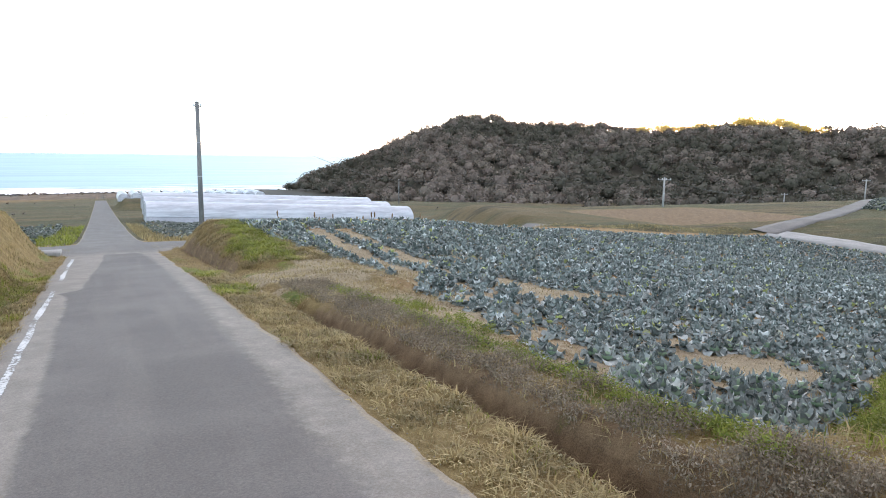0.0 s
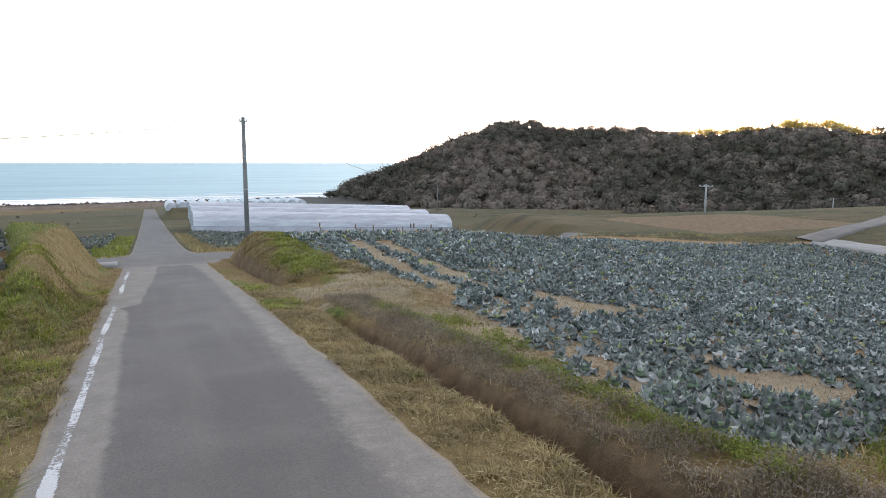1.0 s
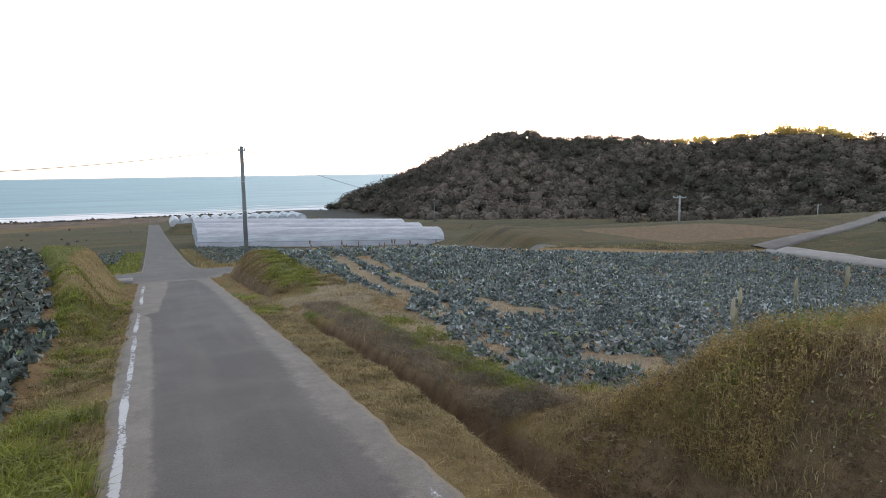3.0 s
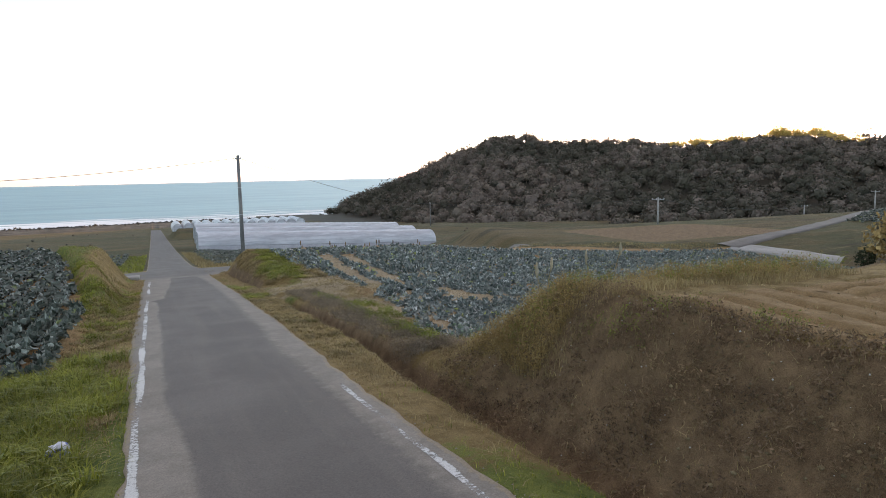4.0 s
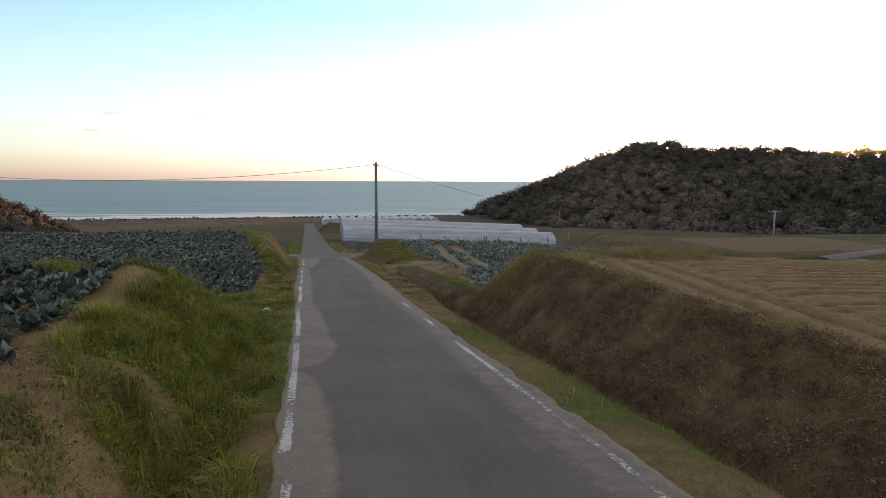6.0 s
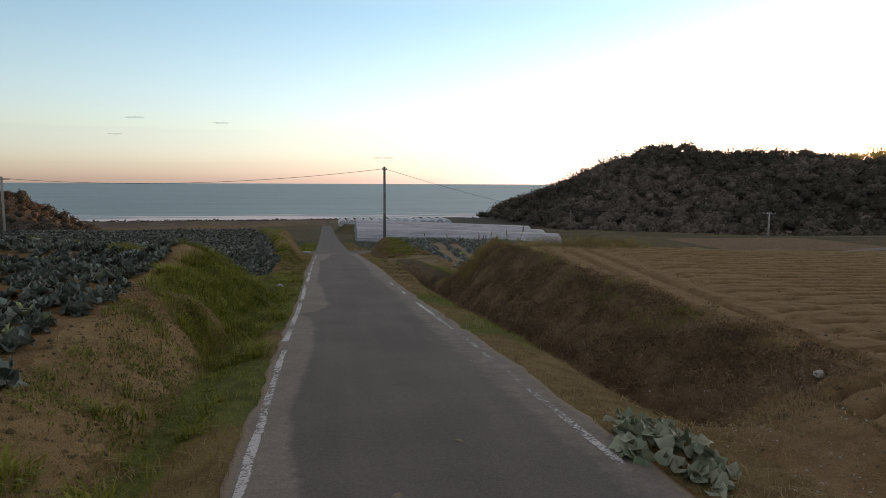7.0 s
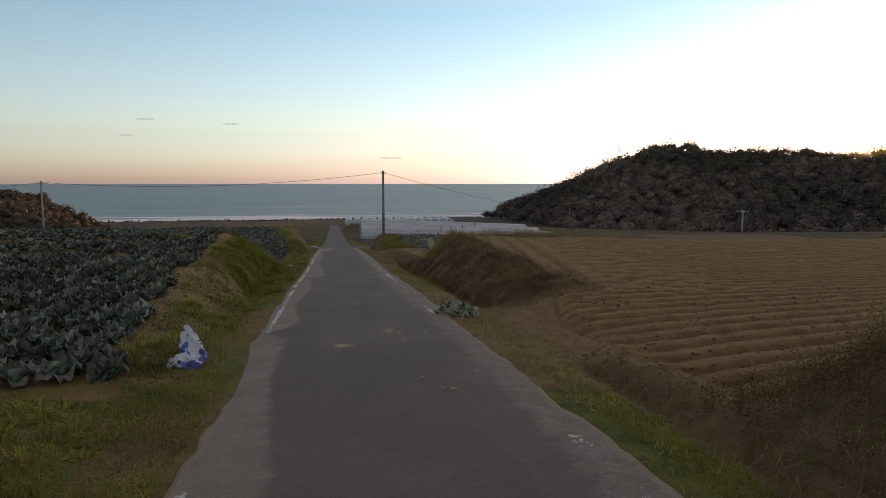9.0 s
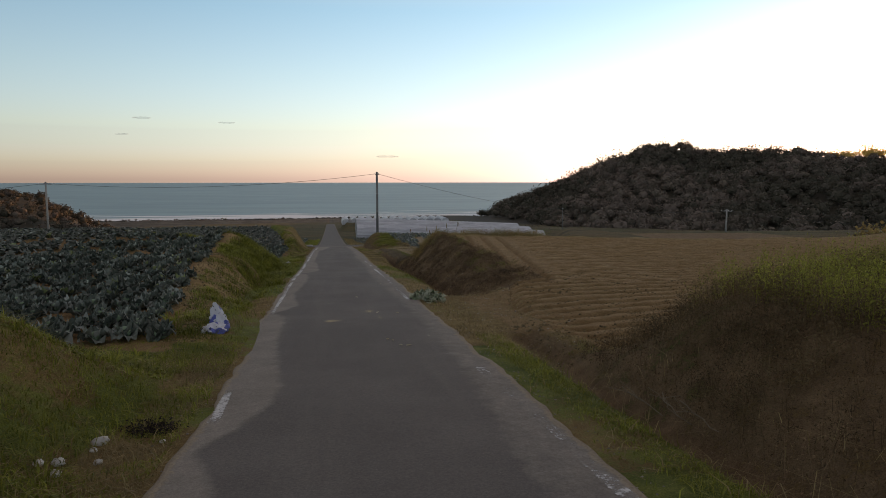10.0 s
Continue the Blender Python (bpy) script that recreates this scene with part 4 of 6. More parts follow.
woodland("woodland", P, rs.uniform(1.1, 2.5, 900), np.clip(rs.uniform(0.1, 0.6, 900), 0, 1), "brown autumn scrub and small trees on a hillside", 7)
# scrub along the beach and at field edges
n = 260
X, Y = rs.uniform(-230, 170, n), SHORE - 10 - np.abs(rs.randn(n)) * 14
P = np.stack([X, Y, land(X, Y) - 0.2], 1)
woodland("beach_scrub", P, rs.uniform(0.3, 1.0, n), rs.uniform(0.2, 0.7, n), "low dark scrub along the top of the beach", 8)
n = 170
X, Y = rs.uniform(-120, 190, n), rs.uniform(150, 345, n)
ok = (np.abs(X) > 6) & ~((X > 0) & (X < 60) & (Y < 235))
P = np.stack([X, Y, land(X, Y) - 0.2], 1)[ok]
woodland("field_scrub", P, rs.uniform(0.2, 0.55, ok.sum()), rs.uniform(0.3, 0.9, ok.sum()), "scattered brown brush on fallow fields", 9)
# ---- cabbages ----
def leaf(length, width, lift, droop, cup, nu, nv, seed):
    """A broad leaf along +x from its stalk, rising at lift degrees and bending to droop at the tip."""
    rs = np.random.RandomState(seed)
    u, w = np.linspace(0, 1, nu + 1), np.linspace(-1, 1, nv + 1)
    ang = np.radians(lift + (droop - lift) * u)
    x = np.concatenate([[0], np.cumsum(np.cos(ang[1:]) * length / nu)])
    z = np.concatenate([[0], np.cumsum(np.sin(ang[1:]) * length / nu)])
    half = width * np.sin(np.pi * np.clip(0.08 + 0.80 * u, 0, 1)) ** 0.6
    U, W = np.meshgrid(np.arange(nu + 1), w, indexing="ij")
    v = np.stack([x[U] + 0.014 * rs.randn(*U.shape) * (U > 0) - 0.3 * width * (W * W) * (U > nu * 0.6), W * half[U], z[U] + cup * (W * half[U]) ** 2 / width + (0.012 + 0.016 * np.abs(W)) * rs.randn(*U.shape) * (U > 0)], -1).reshape(-1, 3)
    i = (np.arange(nu)[:, None] * (nv + 1) + np.arange(nv)[None]).ravel()
    return v, np.stack([i, i + 1, i + nv + 2, i + nv + 1], 1)


def plant_leaves(seed, floppy, nu, nv, count):
    rs = np.random.RandomState(seed)
    out = []
    for k in range(count):
        inner = k >= count - 3
        a = k * 2.4 + rs.uniform(-0.3, 0.3)
        if inner:
            L = leaf(rs.uniform(0.20, 0.25), 0.12, 80, 35, 1.2, nu, nv, seed * 31 + k)
        elif floppy:
            L = leaf(rs.uniform(0.28, 0.42), rs.uniform(0.13, 0.19), rs.uniform(25, 55), rs.uniform(-75, -25), 0.4, nu, nv, seed * 31 + k)
        else:
            L = leaf(rs.uniform(0.22, 0.30), rs.uniform(0.11, 0.145), rs.uniform(42, 68), rs.uniform(-35, 20), 0.8, nu, nv, seed * 31 + k)
        out.append((L[0] @ turned(a).T + (0.03 * np.cos(a), 0.03 * np.sin(a), 0.03), L[1]))
    return out


def head_ball(seed, n=10, m=6):
    v, f = ball(n, m)
    return lumpy(v, 0.8, 0.08, seed) * (0.115, 0.115, 0.095) + (0, 0, 0.13), f


def whole_plant(seed, floppy, nu, nv, count):
    return joined(plant_leaves(seed, floppy, nu, nv, count) + ([head_ball(seed, 6, 4)] if nu > 2 else []))


def rows_of_plants(x0, x1, y0, y1, gap_x, gap_y, inside, seed):
    rs = np.random.RandomState(seed)
    X, Y = np.meshgrid(np.arange(x0, x1, gap_x), np.arange(y0, y1, gap_y))
    X = X.ravel() + rs.uniform(-0.07, 0.07, X.size)
    Y = Y.ravel() + rs.uniform(-0.08, 0.08, Y.size)
    ok = inside(X, Y) & (rs.rand(X.size) > 0.03)
    X, Y = X[ok], Y[ok]
    return np.stack([X, Y, land(X, Y) - 0.02], 1)


def in_upper(x, y):
    return (x < upper_edge(y) - 0.15) & (y > 10.5 + 0.12 * np.clip(-4 - x, 0, 4)) & (y < upper_end(x) + 0.3)


def in_lower(x, y):
    return (x < lower_edge(y) - 0.1) & (y > 41.2 + 0.1 * np.clip(-4 - x, 0, 6)) & (y < 71)


def right_edge(y):
    return np.interp(y, [40.3, 43, 46, 52, 57, 62, 73], [6.4, 6.4, 6.5, 7.2, 7.0, 6.0, 5.8])


def in_right(x, y):
    rs = np.random.RandomState(3)
    bare = rough_noise(x, y, 2.2, 21) * hump(x, 5.2, 6.2, 11.0, 15) * hump(y, 42.5, 44, 52, 57)
    tracks = (np.abs(x - 8.2 - 0.05 * (y - 60)) < 0.45) | (np.abs(x - 9.7 - 0.05 * (y - 60)) < 0.40)
    return (x > right_edge(y)) & (y > 40.35 + 0.39 * np.clip(x - 6.6, 0, 60)) & (y < 70.5 + 1.8 * smooth(30, 46, x)) & (x < 49.0 + 0.48 * (72.5 - y)) & (bare < 0.12 + 0.5 * rs.rand(len(x))) & ~(tracks & (y > 54) & (y < 67)) & (rs.rand(len(x)) > 0.06 + 0.45 * (1 - smooth(0, 2.2, x - right_edge(y))) * (y < 56) * (y > 43.5))


FLOPPY = [whole_plant(200 + k, True, 4, 2, 9) for k in range(6)]
STIFF = [whole_plant(300 + k, False, 3, 4, 9) for k in range(6)]
FLOPPY_FAR = [whole_plant(400 + k, True, 2, 2, 7) for k in range(6)]
STIFF_FAR = [whole_plant(500 + k, False, 2, 1, 7) for k in range(6)]


def planted(name, protos, P, label, seed, big=0.85):
    rs = np.random.RandomState(seed)
    n = len(P)
    v, f, _ = scattered(protos, rs.randint(0, len(protos), n), P, rs.rand(n) * 6.28, big * rs.uniform(0.85, 1.2, n), rs.uniform(-0.12, 0.12, (n, 2)))
    return tagged(new(name, mesh_of(name, v, f, M_CABBAGE_WILTED if "wilted" in label else M_CABBAGE, True)), label, "cabbages", kind="stuff")


def single_cabbages(P, floppy, label, group, seed):
    """Plants that stand nearest the lane, each a thing of its own."""
    rs = np.random.RandomState(seed)
    kinds = []
    for k in range(4):
        leaves = [mesh_of("leaf", *L, M_CABBAGE_WILTED_ONE if floppy else M_CABBAGE_ONE, True) for L in plant_leaves(600 + k + 10 * floppy, floppy, 5, 4, 10)]
        kinds.append((leaves, mesh_of("head", *head_ball(k), M_CABBAGE_HEAD, True)))
    for p in P:
        leaves, core = kinds[rs.randint(4)]
        m = Matrix.Translation(p) @ Matrix.Rotation(rs.uniform(0, 6.28), 4, "Z") @ Matrix.Rotation(rs.uniform(-0.12, 0.12), 4, "X") @ Matrix.Scale(rs.uniform(0.72, 0.98), 4)
        c = anchor("cabbage", m, label, "cabbage", group)
        for me in leaves:
            part("leaf", me, c)
        part("head", core, c, "pale green rounded head")


P = rows_of_plants(-42, -2.7, 10.3, 36, 0.50, 0.42, in_upper, 1)
near = (P[:, 1] < 14.2) & (P[:, 0] > -10.5)
mid = ~near & (((P[:, 1] < 21) & (P[:, 0] > -14)) | (P[:, 0] > -9.5))
single_cabbages(P[near][:130], False, "blue-green leafy cabbage growing in a field row", "upper field cabbages", 11)
planted("cabbage_field_upper", STIFF, np.concatenate([P[mid], P[near][130:]]), "rows of blue-green cabbages on the upper terrace", 12)
planted("cabbage_field_upper", STIFF_FAR, P[~near & ~mid], "distant rows of blue-green cabbages on the upper terrace", 13)
P = rows_of_plants(-45, -3, 38, 71, 0.53, 0.43, in_lower, 2)
near = (P[:, 1] < 50) & (P[:, 0] > -12)
planted("cabbage_field_lower", STIFF, P[near], "rows of dark green cabbages on the lower terrace", 14, 1.02)
planted("cabbage_field_lower", STIFF_FAR, P[~near], "distant rows of dark green cabbages on the lower terrace", 15, 1.02)
P = rows_of_plants(5.5, 66, 40.3, 73, 0.47, 0.42, in_right, 3)
near = (P[:, 1] < 45.5) & (P[:, 0] < 13.0)
mid = ~near & (((P[:, 1] < 55) & (P[:, 0] < 20)) | ((P[:, 1] < 66) & (P[:, 0] < 11)))
single_cabbages(P[near][:130], True, "wilted grey-green cabbage with broad drooping leaves", "right field cabbages", 16)
planted("cabbage_field_right", FLOPPY, np.concatenate([P[mid], P[near][130:]]), "wilted grey-green cabbages sprawling over pale soil", 17, 0.82)
planted("cabbage_field_right", FLOPPY_FAR, P[~near & ~mid], "distant wilted grey-green cabbages", 18, 0.9)
P = rows_of_plants(-48, -3.0, 86, 128, 0.9, 0.75, lambda x, y: (x < -4 - 2.5 * bell(y, 95, 6)) & (rough_noise(x, y, 9, 30) > -0.5), 4)
planted("cabbage_field_far", STIFF_FAR, P, "far field of cabbages below the crossing lane", 19, 1.45)
P = rows_of_plants(4.2, 14, 87, 127, 0.6, 0.6, lambda x, y: (x > 4) & (y < 127), 5)
planted("cabbage_field_far", STIFF_FAR, P, "dark green vegetable plot before the greenhouses", 20, 1.2)
P = rows_of_plants(84, 128, 76, 104, 1.0, 1.0, lambda x, y: (x - 84) * 0.5 > (y - 84), 6)
planted("vegetable_plot", STIFF_FAR, P, "far plot of dark green vegetables beside a lane", 21, 1.5)


# ---- grass, weeds and stubble ----
def blades(name, P, height, width, lean, mat, label, seed, bend=0.5):
    """Many thin blades: two bent quads each."""
    rs = np.random.RandomState(seed)
    n = len(P)
    a, b = rs.rand(n) * 6.28, rs.rand(n) * 6.28
    h = height * rs.uniform(0.5, 1.25, n) * (1 + 0.55 * rough_noise(P[:, 0], P[:, 1], 0.8, 15))
    side = np.stack([np.cos(a), np.sin(a), 0 * a], 1) * (width * rs.uniform(0.6, 1.3, n))[:, None] * 0.5
    out = np.stack([np.cos(b), np.sin(b), 0 * b], 1) * (lean * rs.rand(n))[:, None]
    up = np.array([0, 0, 1.0])
    mid = P + (out * 0.45 + up) * (h * 0.55)[:, None]
    tip = P + (out * (1 + bend) + up * (1 - 0.35 * bend)) * h[:, None]
    v = np.stack([P - side, P + side, mid - side * 0.8, mid + side * 0.8, tip - side * 0.12, tip + side * 0.12], 1).reshape(-1, 3)
    i = np.arange(n)[:, None] * 6
    f = np.concatenate([i + [0, 1, 3, 2], i + [2, 3, 5, 4]])
    return tagged(new(name, mesh_of(name, v, f, mat)), label, "grass", kind="stuff")


def on_land(x, y, dz=-0.01):
    return np.stack([x, y, land(x, y) + dz], 1)


def verge_points(n, x0, x1, y0, y1, seed, clump=0.6):
    rs = np.random.RandomState(seed)
    x, y = rs.uniform(x0, x1, n), y0 + (y1 - y0) * rs.rand(n) ** 1.6
    ok = rough_noise(x, y, clump, seed + 1) > rs.uniform(-1, 0.7, n)
    return x[ok], y[ok]


def free_of_crops(x, y):
    return ~((x < upper_edge(y) + 0.1) & (y > 10.2) & (y < upper_end(x))) & ~((x < lower_edge(y)) & (y > 41) & (y < 71)) & (np.abs(x) > 1.74 + 0.15 * smooth(34, 44, y) + 0.2 * bell(y, 12.2, 1.3) - 0.1 * (y < 10))


x, y = verge_points(110000, -9, -1.66, -2, 75, 81)
ok = free_of_crops(x, y)
x, y = x[ok], y[ok]
g = zones(x, y)["green"] > np.random.RandomState(1).uniform(0.1, 0.8, len(x))
blades("grass", on_land(x[g], y[g]), 0.12, 0.011, 1.0, M_GREEN_BLADE, "lush green grass on the verge and slopes", 82)
blades("grass", on_land(x[~g], y[~g]), 0.10, 0.010, 1.6, M_DRY_BLADE, "dry straw-coloured grass on the verge", 83)
x, y = verge_points(80000, 1.8, 6.5, -2, 75, 84)
ok = ~((x < 1.9) & (y > 38)) & ~((x > 3.2) & (y > 16.5) & (y < 37)) & ~((x > 2.7) & (y > 10.5) & (y < 18)) & ~((y > 50.5) & (y < 57.5) & (x > 2.6)) & ~((y < 9) & (x > 2.75)) & ~((x > 2.95) & (x < 4.5) & (y > 36) & (y < 50))
x, y = x[ok], y[ok]
g = zones(x, y)["green"] > np.random.RandomState(2).uniform(0.1, 0.8, len(x))
blades("grass", on_land(x[g], y[g]), 0.09, 0.010, 1.0, M_GREEN_BLADE, "short green grass beside the lane", 85)
blades("grass", on_land(x[~g], y[~g]), 0.10, 0.010, 1.6, M_DRY_BLADE, "dry yellow grass beside the lane", 86)
rs = np.random.RandomState(871)
x, y = -1.72 - 3.6 * rs.rand(26000) ** 1.3, rs.uniform(3.0, 11.2, 26000)
g = rough_noise(x, y, 0.7, 872) + 0.5 * rough_noise(x, y, 0.25, 873) > -0.15 - 0.25 * (x < -2.2)
blades("grass", on_land(x[g], y[g]), 0.055, 0.008, 1.6, M_GREEN_BLADE, "short matted green grass at the head of the lane", 874, 1.0)
blades("dry_grass", on_land(x[~g], y[~g]), 0.045, 0.008, 2.2, M_DRY_BLADE, "short dead grass at the head of the lane", 875, 1.2)
# long grass on the green slope below the upper field
rs = np.random.RandomState(87)
x, y = rs.uniform(-10.5, -2.3, 42000), rs.uniform(22, 41.0, 42000)
ok = free_of_crops(x, y) & (zones(x, y)["green"] > 0.35)
blades("grass", on_land(x[ok], y[ok]), 0.23, 0.013, 1.3, M_GREEN_BLADE, "long matted green grass on the field slope", 88, 0.8)
x, y = rs.uniform(-9, -1.62, 30000), rs.uniform(2.0, 10.6, 30000)
ok = (zones(x, y)["green"] > 0.3) & (rough_noise(x, y, 0.6, 881) > -0.5) & (x < -1.75 - 0.25 * rs.rand(30000))
blades("grass", on_land(x[ok], y[ok]), 0.08, 0.009, 1.4, M_GREEN_BLADE, "thick green grass on the bank at the head of the lane", 882, 0.8)
x, y = 2.06 + 0.5 * rs.rand(6000), rs.uniform(2.5, 10.9, 6000)
blades("grass", on_land(x, y), 0.055, 0.008, 1.6, M_GREEN_BLADE, "yellow-green grass strip along the asphalt edge", 883, 0.8)
# straw, tufts and clods on the dry edge of the upper field
x, y = rs.uniform(-5.4, -2.5, 16000), rs.uniform(10.3, 25, 16000)
ok = (x > upper_edge(y) - 0.2) & (x < upper_edge(y) + 1.3) & (rough_noise(x, y, 0.5, 884) > -0.35)
blades("straw", on_land(x[ok], y[ok]), 0.07, 0.012, 2.6, M_DRY_BLADE, "matted straw and dry grass along the field edge", 885, 1.2)
x, y = rs.uniform(-5.2, -2.5, 2600), rs.uniform(10.6, 25, 2600)
ok = (x > upper_edge(y)) & (x < upper_edge(y) + 1.4) & (rough_noise(x, y, 0.9, 886) > 0.25)
blades("grass", on_land(x[ok], y[ok]), 0.15, 0.014, 1.2, M_GREEN_BLADE, "green tufts on the dry field edge", 887, 0.8)
# dark weeds in the hollows of the slope
x, y = rs.uniform(-6.5, -2.3, 1500), rs.uniform(21, 38, 1500)
ok = free_of_crops(x, y)
thicket_spots = x[ok], y[ok]
# tussocks over the slope and on the bank at the head of the lane
def tussocks(name, x, y, spread, height, mat, label, seed, each=26):
    rs = np.random.RandomState(seed)
    n = len(x) * each
    own = np.repeat(np.arange(len(x)), each)
    a, r = rs.rand(n) * 6.28, rs.rand(n) ** 0.6
    size = rs.uniform(0.6, 1.5, len(x))[own]
    bx, by = x[own] + 0.35 * spread * size * r * np.cos(a), y[own] + 0.35 * spread * size * r * np.sin(a)
    P = on_land(bx, by)
    h = height * size * rs.uniform(0.6, 1.15, n)
    out = np.stack([np.cos(a), np.sin(a), 0 * a], 1) * (0.25 + 0.9 * r)[:, None]
    side = np.stack([-np.sin(a), np.cos(a), 0 * a], 1) * 0.007 * rs.uniform(0.7, 1.6, (n, 1))
    mid = P + (out * 0.35 + (0, 0, 0.8)) * (h * 0.6)[:, None]
    tip = P + (out * 0.95 + (0, 0, 0.62)) * h[:, None]
    v = np.stack([P - side, P + side, mid - side * 0.85, mid + side * 0.85, tip - side * 0.12, tip + side * 0.12], 1).reshape(-1, 3)
    i = np.arange(n)[:, None] * 6
    return tagged(new(name, mesh_of(name, v, np.concatenate([i + [0, 1, 3, 2], i + [2, 3, 5, 4]]), mat)), label, "grass", kind="stuff")


x, y = rs.uniform(-7.5, -1.95, 2600), rs.uniform(21.5, 42, 2600)
ok = free_of_crops(x, y) & (zones(x, y)["green"] > 0.3) & (rough_noise(x, y, 1.1, 891) > -0.35)
tussocks("grass_tussocks", x[ok], y[ok], 0.5, 0.26, M_GREEN_BLADE, "leaning tussocks of yellow-green grass on the slope", 892)
x, y = rs.uniform(-8, -2.0, 900), rs.uniform(2.0, 10.2, 900)
ok = (zones(x, y)["green"] > 0.3) & (rough_noise(x, y, 1.0, 893) > -0.1)
tussocks("grass_tussocks", x[ok], y[ok], 0.4, 0.11, M_GREEN_BLADE, "tufts of green grass on the bank", 894)
x, y = rs.uniform(-7, -1.75, 9000), rs.uniform(2.0, 10.0, 9000)
ok = rough_noise(x, y, 0.9, 897) > 0.0
blades("dry_grass", on_land(x[ok], y[ok]), 0.08, 0.009, 1.8, M_DRY_BLADE, "dead straw matted through the bank grass", 898, 1.0)
x, y = rs.uniform(-5.0, -2.3, 900), rs.uniform(10.8, 24, 900)
ok = (x > upper_edge(y) + 0.05) & (rough_noise(x, y, 0.8, 899) > 0.05)
tussocks("grass_tussocks", x[ok], y[ok], 0.45, 0.09, M_WEED, "low weeds scattered over the sandy field edge", 900, 18)
x, y = rs.uniform(-3.2, -2.2, 420), rs.uniform(11, 36, 420)
ok = rough_noise(x, y, 1.3, 895) > 0.0
tussocks("grass_tussocks", x[ok], y[ok], 0.4, 0.16, M_GREEN_BLADE, "tufts of green grass in the verge", 896)
x, y = np.r_[rs.uniform(1.98, 3.05, 700), rs.uniform(-3.3, -1.95, 900)], np.r_[rs.uniform(36, 58, 700), rs.uniform(36, 58, 900)]
ok = rough_noise(x, y, 0.8, 903) > -0.3
tussocks("grass_tussocks", x[ok], y[ok], 0.5, 0.11, M_DRY_BLADE, "low tufts of straw-coloured grass on the verge", 904)
x, y = np.r_[rs.uniform(1.98, 2.9, 500), rs.uniform(-5.5, -2.1, 1500)], np.r_[rs.uniform(40, 58, 500), rs.uniform(36, 60, 1500)]
ok = (rough_noise(x, y, 1.1, 905) > np.where(x > 0, 0.25, -0.2)) & free_of_crops(x, y)
tussocks("grass_tussocks", x[ok], y[ok], 0.5, 0.14, M_GREEN_BLADE, "tufts of yellow-green grass on the verge", 906)
x, y = np.r_[rs.uniform(1.95, 3.05, 9000), rs.uniform(-3.4, -1.92, 9000)], np.r_[rs.uniform(36, 58, 9000), rs.uniform(34, 58, 9000)]
blades("dry_grass", on_land(x, y), 0.07, 0.011, 2.0, M_DRY_BLADE, "short dry grass on the verge", 907, 1.0)
x, y = rs.uniform(3.6, 6.6, 1100), rs.uniform(57.5, 73, 1100)
g = zones(x, y)["green"] > 0.4
tussocks("grass_tussocks", x[g], y[g], 0.6, 0.16, M_GREEN_BLADE, "green grass tufts along the top of the field bank", 908)
tussocks("grass_tussocks", x[~g], y[~g], 0.6, 0.15, M_DRY_BLADE, "pale bent grass on the field bank", 909)
# earth bank by the crossing
x, y = rs.uniform(-7.5, -2.8, 7000), rs.uniform(47, 73.5, 7000)
ok = (x > lower_edge(y)) & (rough_noise(x, y, 1.0, 89) > -0.3)
blades("grass", on_land(x[ok], y[ok]), 0.14, 0.016, 1.3, M_DRY_BLADE, "dry brown grass on the earth bank", 90, 0.8)
# dead stubble on the dark bank of the tilled terrace
x, y = rs.uniform(3.2, 5.9, 20000), rs.uniform(17.0, 38.5, 20000)
blades("dead_weeds", on_land(x, y), 0.085, 0.009, 1.8, M_DEAD_STALK, "dead brown weeds matted over the steep bank", 91, 0.9)
x, y = rs.uniform(3.3, 5.9, 5200), rs.uniform(17.5, 38.0, 5200)
blades("dry_stalks", on_land(x, y), 0.12, 0.008, 2.2, M_DRY_BLADE, "pale broken stalks lying on the bank", 92, 1.0)
def thicket(name, x, y, height, leaves, size, mat, label, seed, spread=0.05):
    """Tangled weeds: thin stalks, each with many small leaves up its length."""
    rs = np.random.RandomState(seed)
    n = len(x)
    base = on_land(x, y)
    h = height * rs.uniform(0.45, 1.2, n)
    lean = rs.uniform(-0.3, 0.3, (n, 2)) * h[:, None]
    tip = base + np.c_[lean, h]
    a = rs.rand(n) * 6.28
    side = np.stack([np.cos(a), np.sin(a), 0 * a], 1) * 0.0028
    sv = np.stack([base - side, base + side, tip + side * 0.4, tip - side * 0.4], 1).reshape(-1, 3)
    k = n * leaves
    t = np.repeat(rs.rand(n, leaves) ** 0.7, 1, 0).ravel()
    own = np.repeat(np.arange(n), leaves)
    at = base[own] + (tip - base)[own] * t[:, None] + rs.randn(k, 3) * (spread, spread, 0.7 * spread)
    d, e = rs.randn(k, 3), rs.randn(k, 3)
    d /= np.linalg.norm(d, axis=1)[:, None]
    e -= d * (d * e).sum(1)[:, None]
    e /= np.linalg.norm(e, axis=1)[:, None]
    s = size * rs.uniform(0.5, 1.4, (k, 1))
    lv = np.stack([at - d * s, at - e * s * 0.35, at + d * s, at + e * s * 0.35], 1).reshape(-1, 3)
    v, f = joined([(sv, np.arange(len(sv)).reshape(-1, 4)), (lv, np.arange(len(lv)).reshape(-1, 4))])
    return tagged(new(name, mesh_of(name, v, f, mat)), label, "weeds", kind="stuff")


def clumped(x, y, size, seed, keep=0.0):
    ok = rough_noise(x, y, size, seed) > keep
    return x[ok], y[ok]


thicket("slope_weeds", *clumped(*thicket_spots, 0.8, 888, 0.35), 0.18, 10, 0.028, M_GREEN_BLADE, "dark leafy weeds in the hollows of the grass slope", 889)
